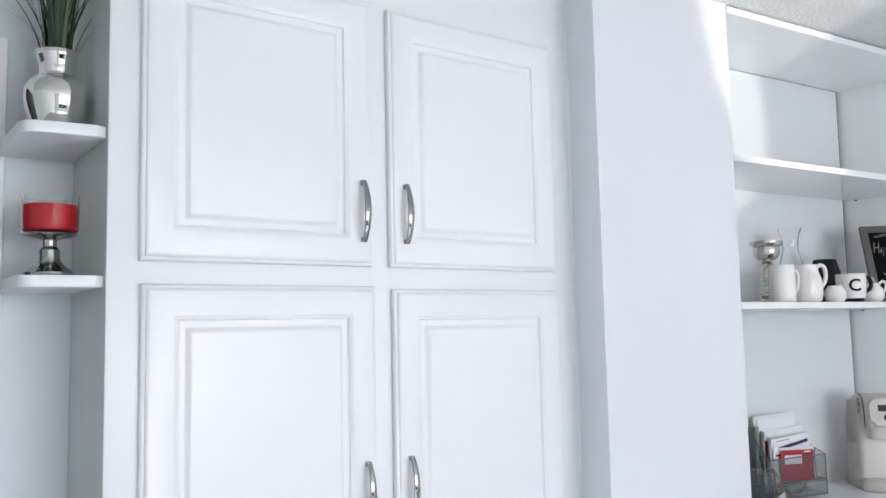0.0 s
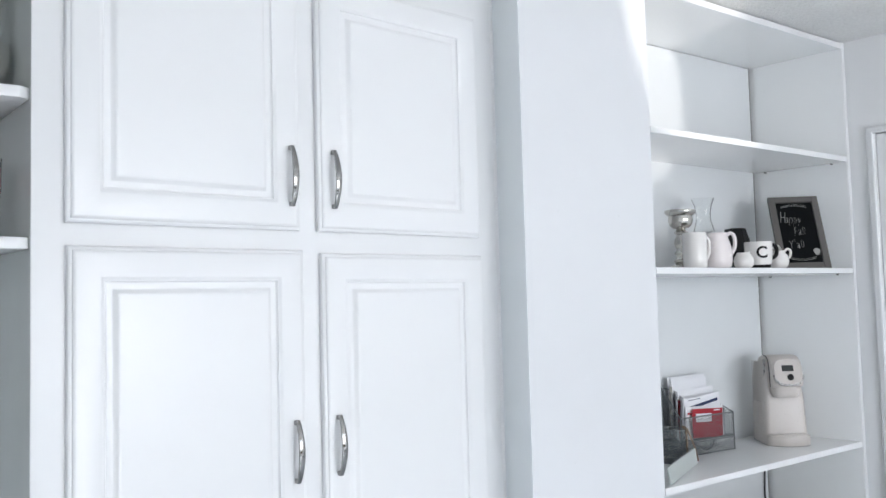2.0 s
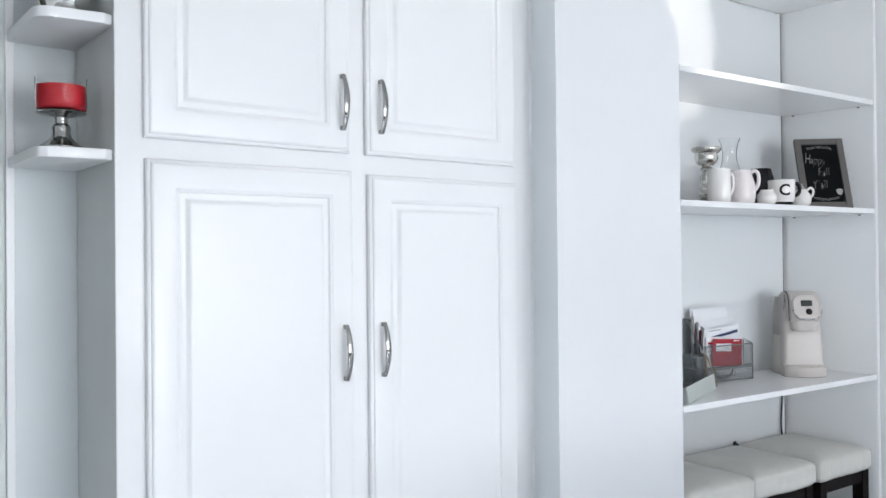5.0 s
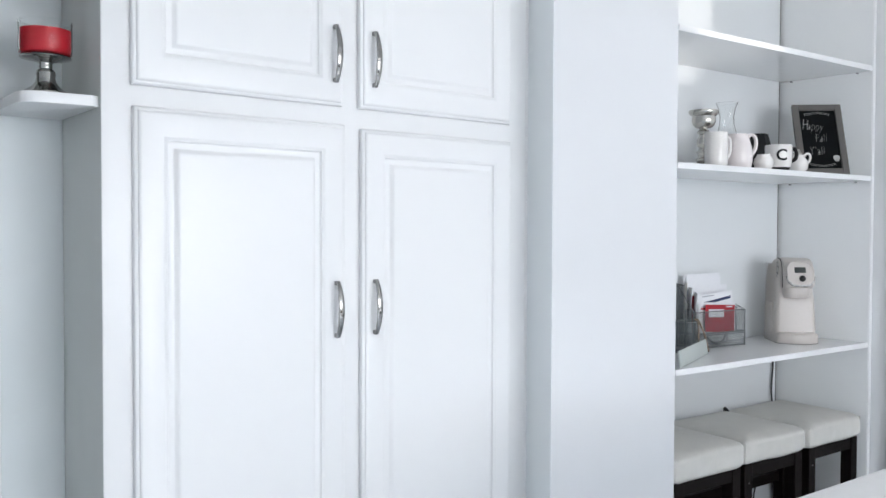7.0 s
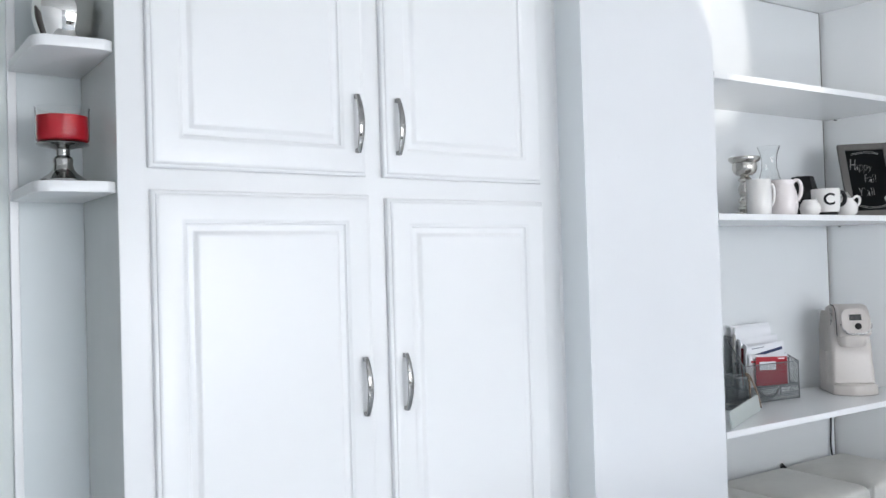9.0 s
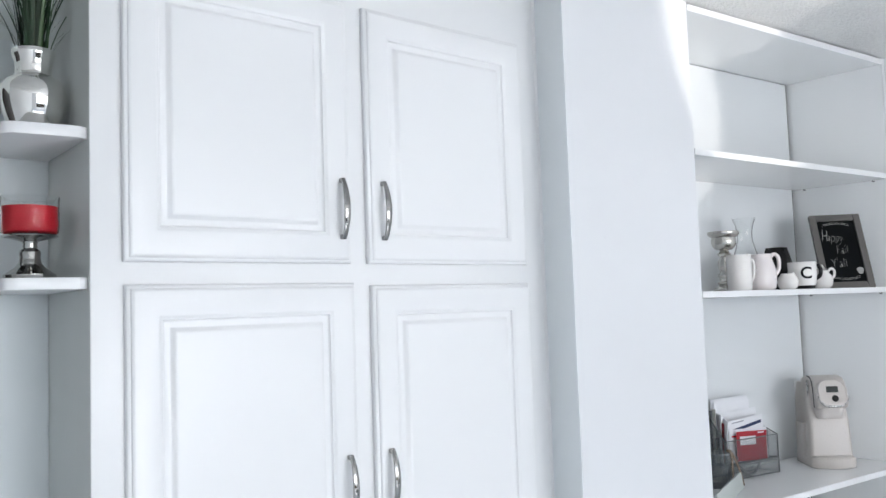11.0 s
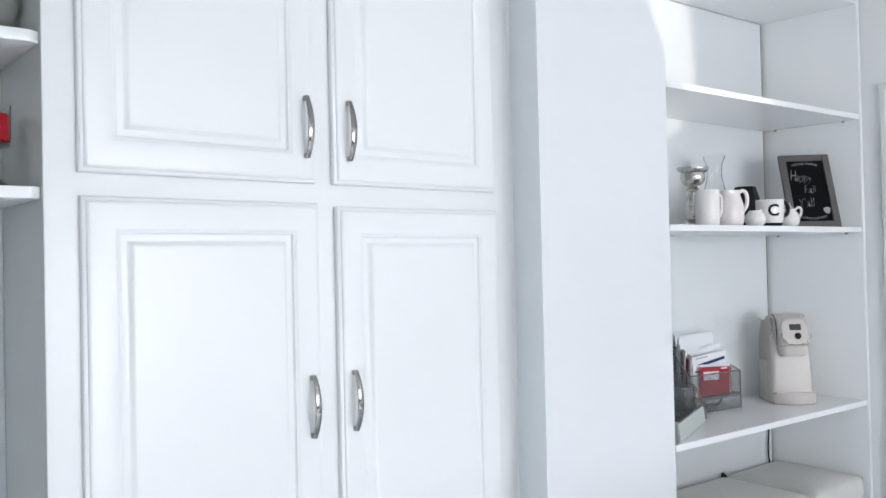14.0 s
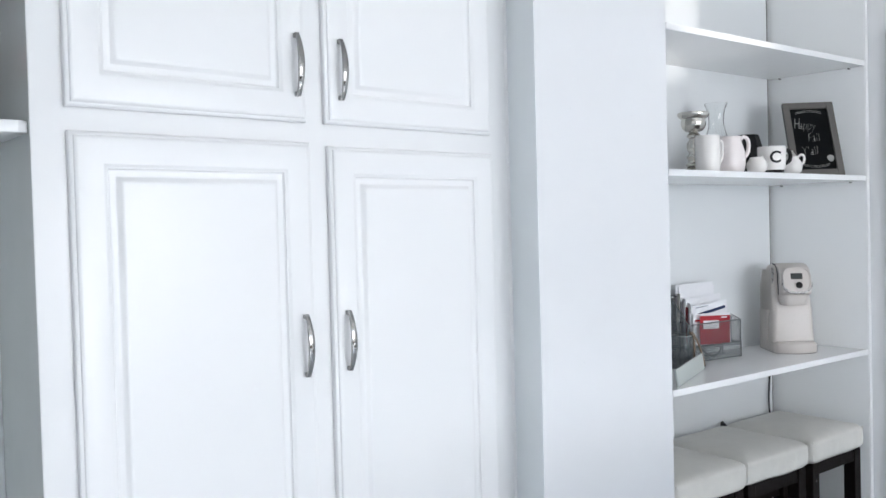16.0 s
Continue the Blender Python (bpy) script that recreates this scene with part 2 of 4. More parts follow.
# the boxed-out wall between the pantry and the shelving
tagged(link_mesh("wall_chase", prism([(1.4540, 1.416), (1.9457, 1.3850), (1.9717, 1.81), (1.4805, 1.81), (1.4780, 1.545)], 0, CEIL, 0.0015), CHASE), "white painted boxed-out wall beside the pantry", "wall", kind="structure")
tagged(link_mesh("wall_return", prism([(1.4525, 1.4168), (1.4555, 1.4168), (1.4790, 1.5470), (1.4790, 1.5320), (1.4740, 1.5320)], 0, CEIL - 0.001, 0.0006), RETURN), "grey-green side of the boxed-out wall, lightened against its shade", "wall", kind="structure")
for u, z in ((-0.38, 1.701), (-0.15, 1.697), (-0.35, 1.06)):
    b = lathe([(0, 0.0), (0.0018, -0.0002), (0.0026, 0.0004)], 10)
    b.transform(UNIT @ pose(u, -0.0012, z, 90, 0, 0))
    tagged(link_mesh("nail_head", b, NAIL, 40), "tiny painted-over nail head in the white wall", "nail", "nail heads in the wall")


def door_face(w, h, frame_w, mat, name, parent=None, thick=0.019):
    """A panelled door: rounded lip, flat frame, moulded groove and a raised field. Front towards -y, corner at the origin."""
    prof = [(0.0, 0.019), (0.0, 0.0125), (0.0007, 0.0102), (0.0022, 0.0080), (0.0045, 0.0064), (0.0072, 0.0058), (0.0079, 0.0042), (0.0095, 0.0024), (0.0118, 0.0007), (0.0145, 0.0),
            (frame_w - 0.0065, 0.0), (frame_w - 0.004, 0.0010), (frame_w - 0.001, 0.0041), (frame_w + 0.0002, 0.0047), (frame_w + 0.002, 0.0047), (frame_w + 0.0028, 0.0062),
            (frame_w + 0.0048, 0.0100), (frame_w + 0.0065, 0.0104), (frame_w + 0.0165, 0.0098), (frame_w + 0.018, 0.0088), (frame_w + 0.023, 0.0026), (frame_w + 0.0258, 0.0007), (frame_w + 0.030, 0.0004)]
    k = thick / 0.019
    rings = [[(d, y * k, d), (w - d, y * k, d), (w - d, y * k, h - d), (d, y * k, h - d)] for d, y in prof]
    return loft(rings)


door_1 = thing("door_1", "white interior door in a thin moulded casing, closed", "door", kind="structure")
CASING = [(0, -0.0003), (0, -0.009), (0.0025, -0.0122), (0.0065, -0.0135), (0.0115, -0.0118), (0.0155, -0.0130), (0.0215, -0.0125), (0.0245, -0.0098), (0.0255, -0.006), (0.0255, -0.0003)]
part("casing", loft([[(EX + x, y + d * s, z + d * up) for d, x in CASING] for y, s, z, up in ((1.2295, 1, 0, 0), (1.2295, 1, 2.0365, 1), (0.4285, -1, 2.0365, 1), (0.4285, -1, 0, 0))]), CABINET, door_1, smooth=40)
part("leaf", box(EX + 0.012, EX + 0.05, 0.431, 1.227, 0.004, 2.034, 0.002), WALL, door_1)

# ---- the pantry ----
PX0, PX1, PY = 0.347, 1.476, 1.534
pantry = thing("pantry_cabinet", "tall white painted pantry cabinet with four panelled doors", "cabinet")
part("body", box(PX0, PX1, PY, 1.808, 0.0, CEIL - 0.002, 0.0015), CABINET, pantry, smooth=30)
DOORS = [(0.4005, 1.637, 0.476, 0.566, 0.8495, 1.6870), (0.9215, 1.637, 0.478, 0.566, 0.9555, 1.6870), (0.4030, 0.10, 0.480, 1.496, 0.8535, 1.1115), (0.9275, 0.10, 0.475, 1.4905, 0.9580, 1.1115)]


def bow_handle(parent, x, z0):
    """A flat bowed pull, 128 mm long, with two square feet."""
    length = 0.129
    rings = []
    for k in range(25):
        s = k / 24
        z = z0 + length * s
        y = -0.0085 - 0.0165 * math.sin(math.pi * s) ** 0.75 if 0 < k < 24 else -0.0085
        wide = 0.0042 + 0.0026 * math.sin(math.pi * s)
        thick = 0.0022 + 0.0006 * math.sin(math.pi * s)
        rings.append([(x + a, y - b, z) for a, b in ((-wide, -thick), (-wide * 0.5, -thick * 1.2), (wide * 0.5, -thick * 1.2), (wide, -thick), (wide * 0.96, thick * 0.5), (wide * 0.5, thick), (-wide * 0.5, thick), (-wide * 0.96, thick * 0.5))])
    bm = loft(rings)
    for z in (z0, z0 + length - 0.010):
        box(x - 0.0046, x + 0.0046, -0.0115, 0.002, z, z + 0.010, 0.0012, bm=bm)
    return part("handle", bm, NICKEL, parent, "bowed brushed-nickel handle", 40)


for x, z, w, h, handle_x, handle_z in DOORS:
    leaf = part("door", door_face(w, h, 0.062, CABINET, "door"), CABINET, pantry, smooth=50)
    leaf.location = (x, PY - 0.0205, z)
    bow_handle(leaf, handle_x - x, handle_z - z)
# caulk line where the pantry meets the wall
rng = random.Random(4)
zs = [k * 0.02 for k in range(120)]
ring = []
for z in zs:
    j = 0.0022 * noise.noise((0.3, 1.7, z * 3.2)) + 0.0012 * noise.noise((4.0, 0.2, z * 11))
    ring.append([(1.4665 + j, PY - 0.0004, z), (1.468 + j, PY - 0.0016, z), (1.474 + j * 0.4, PY - 0.0026, z), (1.4772, PY - 0.0035, z), (1.4782, PY + 0.003, z), (1.4665 + j, PY + 0.003, z)])
tagged(link_mesh("trim_caulk", loft(ring), CAULK, 60), "uneven white caulk line beside the pantry", "caulk", kind="structure")

# thin sheet over the pantry's side that carries its shaded tone
part("shaded_side_face", box(PX0 - 0.0006, PX0 - 0.0001, PY + 0.002, 1.803, 0.0, CEIL - 0.003), SIDE_SHADE, pantry, "grey-green sheet over the side, darkened for its shade")
# ---- corner shelves at the pantry's side ----
board = thing("back_board", "board behind the corner shelves, blue-grey darkened for the recess", "board", kind="structure")
part("board", box(0.222, PX0 - 0.0008, 1.8045, 1.8095, 0, 2.09), RECESS_BLUE, board)
part("batten", box(0.205, 0.2215, 1.800, 1.8095, 0, 2.09, 0.0015), CABINET, board)
CORNER = [(PX0 - 0.0008, 1.803), (0.2075, 1.799)] + [tuple(v) for v in arc([(0.2085, 1.60), (0.2095, 1.578), (0.2145, 1.563), (0.225, 1.5525), (0.242, 1.547), (0.30, 1.5405), (0.33, 1.5375)], 4)] + [(PX0 - 0.0008, 1.547)]
for z in (1.8545, 1.5895):
    tagged(link_mesh("corner_shelf", prism(CORNER, z, z + 0.0205, 0.0012), CABINET, 35), "white painted corner shelf with a rounded front", "shelf", "corner shelves beside the pantry")

# ---- the shelving ----
shelving = thing("shelving_unit", "tall white built-in shelving unit with an open lower bay", "bookcase", UNIT)
W, WB, DEEP = 1.088, 1.047, 0.347
TOP = 2.361
part("side_panel", prism([(W, 0.0), (1.1135, 0.0), (1.130, DEEP + 0.012), (WB, DEEP + 0.012)], 0, CEIL - 0.001), MELAMINE, shelving)
part("trim_strip", box(W + 0.0015, 1.1060, -0.003, -0.0005, 0, CEIL - 0.001, 0.0006), CABINET, shelving)
part("trim_strip", box(0.0, W, -0.0035, -0.002, TOP, TOP + 0.0195, 0.0005), CABINET, shelving)
part("top_panel", prism([(0, -0.002), (W - 0.0005, -0.002), (WB - 0.0005, DEEP), (0, DEEP)], TOP, TOP + 0.0155, 0.001), MELAMINE, shelving)
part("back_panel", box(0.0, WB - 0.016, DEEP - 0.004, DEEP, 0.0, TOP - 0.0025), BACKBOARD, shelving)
part("back_gap", box(WB - 0.035, WB + 0.004, DEEP + 0.004, DEEP + 0.008, 0.0, TOP + 0.02), GAP_SHADE, shelving, "near-black strip that stands for the gap's shade")
SHELVES = (1.945, 1.540, 0.9225)
for z in SHELVES:
    shelf = part("shelf", prism([(0.0005, 0.0012), (W - 0.0008, 0.0012), (WB - 0.0003, DEEP - 0.006), (0.0005, DEEP - 0.006)], z, z + 0.018, 0.001), MELAMINE, shelving)
    part("edge_band", box(0.0005, W - 0.0008, -0.0015, 0.0008, z, z + 0.018, 0.0004), CABINET, shelf, "bright white front edge")
    for v in (0.05, 0.30):
        u = W - (W - WB) * v / DEEP
        part("shelf_pin", tube([(u, v, z - 0.0035), (u - 0.011, v, z - 0.0035)], 0.003, 10), NICKEL, shelving, smooth=40)
        part("shelf_pin", tube([(0, v, z - 0.0035), (0.011, v, z - 0.0035)], 0.003, 10), NICKEL, shelving, smooth=40)
S1, S2, S3 = (z + 0.018 for z in SHELVES)

# ---- more materials ----
LEATHER = material("cream_leatherette", (0.69, 0.675, 0.635), 0.40, vary=0.10, grain=26, bump=0.5, bump_scale=34, wide=7, relief=0.004)
ESPRESSO = material("espresso_stained_wood", (0.010, 0.0075, 0.007), 0.5, vary=0.35, grain=60, bump=0.08, bump_scale=90, spec=0.08)
BEIGE = material("cream_plastic", (0.57, 0.53, 0.50), 0.34, vary=0.03, grain=120, bump=0.03, bump_scale=300)
BEIGE_DARK = material("taupe_plastic", (0.42, 0.41, 0.40), 0.28, metal=0.5, vary=0.03, grain=120)
BLACK = material("black_plastic", (0.008, 0.008, 0.009), 0.42, vary=0.2, grain=80, spec=0.22)
SCREEN = material("dark_display", (0.03, 0.035, 0.035), 0.12, vary=0.2)
JAR_GLASS = glass("thin_jar_glass", (0.96, 0.97, 0.97), 0.0, 1.16)
CLEAR = glass("clear_glass", (0.97, 0.98, 0.98), 0.0)
TANK = glass("smoky_clear_plastic", (0.95, 0.95, 0.95), 0.05, 1.2)
MERCURY = material("mercury_glass", (0.76, 0.755, 0.735), 0.035, metal=1.0, vary=0.10, grain=25, rough_vary=0.03, wide=12)
GOLDEN = material("aged_silver_glass", (0.70, 0.68, 0.64), 0.05, metal=1.0, vary=0.30, grain=45, rough_vary=0.05, wide=30)
CHROME = material("polished_chrome", (0.40, 0.40, 0.39), 0.05, metal=1.0, vary=0.05, grain=60, rough_vary=0.03)
WAX = material("red_candle_wax", (0.60, 0.012, 0.026), 0.4, vary=0.08, grain=30)
PORCELAIN = material("glazed_white_ceramic", (0.80, 0.78, 0.76), 0.16, vary=0.02, grain=40, coat=0.3)
BLUSH = material("glazed_blush_ceramic", (0.79, 0.735, 0.73), 0.22, vary=0.03, grain=40, coat=0.3)
PAPER = material("white_paper", (0.80, 0.81, 0.84), 0.7, vary=0.04, grain=60)
CREAM_PAPER = material("cream_paper", (0.72, 0.69, 0.64), 0.7, vary=0.05, grain=60)
GREEN_PAPER = material("pale_grey_card", (0.46, 0.50, 0.485), 0.6, vary=0.04, grain=40)
RED_CARD = material("red_card", (0.38, 0.014, 0.026), 0.5, vary=0.06, grain=60)
NAVY_INK = material("navy_ink", (0.02, 0.035, 0.10), 0.6)
GREY_INK = material("grey_ink", (0.25, 0.27, 0.32), 0.6)
STEEL = material("grey_painted_steel", (0.20, 0.215, 0.22), 0.4, metal=0.6, vary=0.1, grain=100)
GREYWOOD = material("grey_washed_wood", (0.125, 0.118, 0.110), 0.6, vary=0.25, grain=50, bump=0.2, bump_scale=60)
SLATE = material("chalkboard", (0.008, 0.009, 0.010), 0.85, vary=0.5, grain=25, wide=8, spec=0.08)
CHALK = material("white_chalk", (0.50, 0.50, 0.48), 0.9, vary=0.5, grain=200)
GRASS = material("dark_green_grass", (0.012, 0.042, 0.014), 0.45, vary=0.5, grain=40)
GRASS_LIGHT = material("pale_green_grass", (0.055, 0.105, 0.042), 0.45, vary=0.4, grain=40)
CORD = material("black_cable", (0.012, 0.012, 0.014), 0.45)
TAN_CORD = material("tan_and_black_cord", (0.30, 0.22, 0.16), 0.7, vary=0.9, grain=160, wide=120)


def mesh_screen(name, colour, hole=0.89, pitch=0.0028):
    """Painted wire cloth: a fine grid of wires with open gaps."""
    m = bpy.data.materials.new(name)
    m.use_nodes = True
    t = m.node_tree
    b = t.nodes["Principled BSDF"]
    b.inputs["Base Color"].default_value = (*colour, 1)
    b.inputs["Metallic"].default_value, b.inputs["Roughness"].default_value = 0.5, 0.45
    co, sep = t.nodes.new("ShaderNodeTexCoord"), t.nodes.new("ShaderNodeSeparateXYZ")
    t.links.new(co.outputs["Object"], sep.inputs["Vector"])
    add = t.nodes.new("ShaderNodeMath")
    add.operation = "ADD"
    t.links.new(sep.outputs["X"], add.inputs[0])
    t.links.new(sep.outputs["Y"], add.inputs[1])
    gaps = []
    for out in (add.outputs[0], sep.outputs["Z"]):
        mul, fr, cmp = (t.nodes.new("ShaderNodeMath") for _ in range(3))
        mul.operation, fr.operation, cmp.operation = "MULTIPLY", "FRACT", "LESS_THAN"
        mul.inputs[1].default_value, cmp.inputs[1].default_value = 1 / pitch, 1 - hole
        t.links.new(out, mul.inputs[0])
        t.links.new(mul.outputs[0], fr.inputs[0])
        t.links.new(fr.outputs[0], cmp.inputs[0])
        gaps.append(cmp.outputs[0])
    mx = t.nodes.new("ShaderNodeMath")
    mx.operation = "MAXIMUM"
    t.links.new(gaps[0], mx.inputs[0])
    t.links.new(gaps[1], mx.inputs[1])
    t.links.new(mx.outputs[0], b.inputs["Alpha"])
    return m


WIRE = mesh_screen("grey_wire_mesh", (0.17, 0.19, 0.20))


def lettering(text, size, thick=0.0004, weight=0.0):
    """Words in the built-in font as a mesh in the x-z plane, from the lower left corner, facing -y."""
    data = bpy.data.curves.new("words", "FONT")
    data.body, data.size, data.extrude, data.offset = text, size, thick, weight
    ob = bpy.data.objects.new("words", data)
    scene.collection.objects.link(ob)
    me = bpy.data.meshes.new_from_object(ob.evaluated_get(bpy.context.evaluated_depsgraph_get()))
    bpy.data.objects.remove(ob)
    bm = bmesh.new()
    bm.from_mesh(me)
    bpy.data.meshes.remove(me)
    bm.transform(Matrix.Rotation(radians(90), 4, "X"))
    return bm


# ---- stools in the open bay ----
def soft_square(w, d, r, along=9):
    """A rounded rectangle's outline with points along its sides too."""
    corner = rounded(w, d, r, 5)
    out = []
    for i, p in enumerate(corner):
        q = corner[(i + 1) % len(corner)]
        out.append(p)
        if math.dist(p, q) > 0.1:
            out += [(p[0] + (q[0] - p[0]) * k / along, p[1] + (q[1] - p[1]) * k / along) for k in range(1, along)]
    return out


def stool(m, label):
    """A square stool: leatherette cushion on a dark frame of legs, aprons and stretchers. Origin on the floor at its centre."""
    top = thing("stool", label, "stool", m, "stools under the shelves")
    w, d, h, seat = 0.338, 0.336, 0.598, 0.083
    rings = []
    for k in range(13):
        s = k / 12
        z = h + seat * s
        a = abs(2 * s - 1)
        inset = 0.018 * max(0, (a - 0.62) / 0.38) ** 2.2 if s > 0.5 else 0.010 * max(0, (a - 0.62) / 0.38) ** 2
        bulge = 0.003 * math.sin(math.pi * s)
        ring = []
        for i, (x, y) in enumerate(soft_square(w - 2 * inset + 2 * bulge, d - 2 * inset + 2 * bulge, 0.026 - inset * 0.5)):
            puff = 0.0035 * noise.noise((x * 14 + m.translation.x * 9, y * 14, z * 22)) + 0.0016 * noise.noise((x * 45, y * 45 + m.translation.x * 7, z * 30))
            sag = 0.005 * noise.noise((x * 11 + 3, y * 11 + m.translation.x * 4, 0.5)) * (1 - s)
            ring.append((x * (1 + puff * 5), y * (1 + puff * 5), z + sag))
        rings.append(ring)
    b = loft(rings, cap=False)
    n = len(rings[0])
    b.verts.ensure_lookup_table()
    last = [b.verts[len(b.verts) - n + i] for i in range(n)]
    rim = [v.co.copy() for v in last]
    for k, (sc, up) in enumerate(((0.85, 0.006), (0.6, 0.010), (0.3, 0.012))):
        ringv = []
        for co in rim:
            j = 0.0032 * noise.noise((co.x * 9 + m.translation.x * 5, co.y * 9, k))
            ringv.append(b.verts.new((co.x * sc, co.y * sc, h + seat + up + j)))
        for i in range(n):
            b.faces.new((last[i], last[(i + 1) % n], ringv[(i + 1) % n], ringv[i]))
        last = ringv
    b.faces.new(last)
    b.verts.ensure_lookup_table()
    b.faces.new([b.verts[i] for i in range(n)])
    cushion = part("cushion", b, LEATHER, top, "cream leatherette cushion", 50)
    for sx in (-1, 1):
        for sy in (-1, 1):
            q = [(sx * (w / 2 - 0.006 + 0.0015 * math.sin(k)), sy * (d / 2 - 0.006), h + 0.010 + 0.064 * k / 8) for k in range(9)]
            part("seam", tube(q, 0.0030, 6), LEATHER, cushion, "", 40)
    lw, ix, iy = 0.041, w / 2 - 0.010, d / 2 - 0.010
    for sx in (-1, 1):
        for sy in (-1, 1):
            x0, x1 = sorted((sx * ix, sx * (ix - lw)))
            y0, y1 = sorted((sy * iy, sy * (iy - lw)))
            part("leg", box(x0, x1, y0, y1, 0, h - 0.001, 0.002), ESPRESSO, top)
    for sy in (-1, 1):
        y0, y1 = sorted((sy * (iy - 0.004), sy * (iy - 0.026)))
        part("apron", box(-ix + lw, ix - lw, y0, y1, h - 0.044, h - 0.001, 0.0015), ESPRESSO, top)
        part("stretcher", box(-ix + lw, ix - lw, y0, y1, 0.365, 0.405, 0.0015), ESPRESSO, top)
    for sx in (-1, 1):
        x0, x1 = sorted((sx * (ix - 0.004), sx * (ix - 0.026)))
        part("apron", box(x0, x1, -iy + lw, iy - lw, h - 0.044, h - 0.001, 0.0015), ESPRESSO, top)
        part("stretcher", box(x0, x1, -iy + lw, iy - lw, 0.30, 0.34, 0.0015), ESPRESSO, top)
    part("screw", lathe([(0, 0.0012), (0.0022, 0.0010), (0.003, 0.0)], 12, m=pose(-ix + lw * 0.55, -iy, h - 0.062, 90, 0, 0)), NICKEL, top, "small bright screw head", 40)
    return top


for x, y, turn in ((2.832, 1.494, -3.0), (2.470, 1.514, -4.2), (2.124, 1.534, -3.6)):
    stool(pose(x, y, 0, 0, 0, turn), "square cream leatherette stool on dark espresso legs under the shelf")

cable = thing("power_cable", "thin black power cable hanging behind the stools", "cable")
part("cord", tube(arc([(2.962, 1.655, 0.935), (2.966, 1.657, 0.82), (2.955, 1.656, 0.72), (2.957, 1.654, 0.62), (2.90, 1.66, 0.45), (2.84, 1.66, 0.30), (2.86, 1.66, 0.1), (2.9, 1.65, 0.006)], 6), 0.0035, 8), CORD, cable, smooth=60)
# loop added to show as the dark spot behind the cushions
part("loop", tube(arc([(2.651, 1.655, 0.006), (2.651, 1.657, 0.30), (2.650, 1.655, 0.64), (2.650, 1.658, 0.676), (2.651, 1.667, 0.680), (2.652, 1.670, 0.65), (2.652, 1.670, 0.30), (2.66, 1.668, 0.006)], 6), 0.006, 8), CORD, cable, smooth=60)


# ---- the coffee maker ----
def coffee_maker(m):
    top = thing("coffee_maker", "cream plastic pod coffee maker with a small dark display", "coffee maker", m)
    w = 0.165
    foot = [(w / 2, 0.21), (-w / 2, 0.21)] + [(-w / 2 + w * k / 12, 0.035 - 0.035 * math.sin(math.pi * k / 12) ** 0.7) for k in range(13)]
    part("base", prism(foot, 0.0, 0.038, 0.003), BEIGE, top, smooth=40)
    part("foot_seal", prism([(x * 0.985, 0.002 + y * 0.985) for x, y in foot], -0.0005, 0.004), BLACK, top)
    tray = [(x * 0.86, 0.008 + y * 0.55) for x, y in foot]
    part("drip_tray", prism(tray, 0.038, 0.043, 0.0015), BEIGE, top, smooth=40)
    # tall back, narrower towards the top
    rings = []
    for z, wide, y0, y1 in ((0.036, 0.163, 0.048, 0.212), (0.10, 0.159, 0.052, 0.212), (0.18, 0.151, 0.056, 0.210), (0.25, 0.142, 0.080, 0.205), (0.30, 0.136, 0.092, 0.192), (0.325, 0.126, 0.098, 0.178), (0.336, 0.108, 0.104, 0.162)):
        rings.append([(x, (y0 + y1) / 2 + y, z) for x, y in rounded(wide, y1 - y0, 0.018, 5)])
    part("body", loft(rings), BEIGE, top, smooth=50)
    # the head, sloping forward
    side = [(0.030, 0.218), (0.012, 0.226), (0.006, 0.240), (0.020, 0.292), (0.036, 0.322), (0.060, 0.337), (0.100, 0.341), (0.150, 0.336), (0.190, 0.318), (0.200, 0.29), (0.200, 0.218)]
    b = bmesh.new()
    hw = 0.058
    cols = []
    for x, ins in ((-hw, 0.010), (-hw + 0.004, 0.004), (-hw + 0.011, 0.0), (hw - 0.011, 0.0), (hw - 0.004, 0.004), (hw, 0.010)):
        c = Vector((0.10, 0.28))
        cols.append([(x, p[0] + (c.x - p[0]) * ins * 6, p[1] + (c.y - p[1]) * ins * 6) for p in side])
    loft(cols, bm=b)
    head = part("head", b, BEIGE, top, smooth=50)
    face = pose(0, 0.0105, 0.281, -16, 0, 0)           # plane of the front face
    plate = rounded(0.108, 0.098, 0.036, 7)
    loft([[(x * s, y, z * s) for x, z in plate] for s, y in ((1.0, 0.010), (1.0, -0.003), (0.975, -0.0055), (0.90, -0.0058), (0.885, -0.0035), (0.0, -0.0035))][:5] + [[(x * 0.02, -0.0035, z * 0.02) for x, z in plate]], bm=(b := bmesh.new()), m=face)
    part("face_plate", b, BEIGE, head, smooth=40)
    rim = rounded(0.110, 0.100, 0.038, 9)
    low = sorted((p for p in rim if p[1] < 0.012), key=lambda p: math.atan2(p[0], -p[1]))
    part("handle_band", tube([(x, -0.001, z) for x, z in low], [0.0035 + 0.0022 * math.sin(math.pi * k / (len(low) - 1)) for k in range(len(low))], 8, m=face), BEIGE_DARK, head, "taupe handle band", 50)
    part("hood_seam", tube([(-hw - 0.0005, y, z) for y, z in arc([(0.110, 0.338), (0.075, 0.332), (0.056, 0.306), (0.049, 0.262), (0.046, 0.222)], 5)], 0.0022, 6), BLACK, head, "dark seam beside the hood", 50)
    part("display", box(-0.023, 0.021, -0.0058, -0.002, 0.001, 0.024, 0.001, m=face), SCREEN, head, "dark rectangular display")
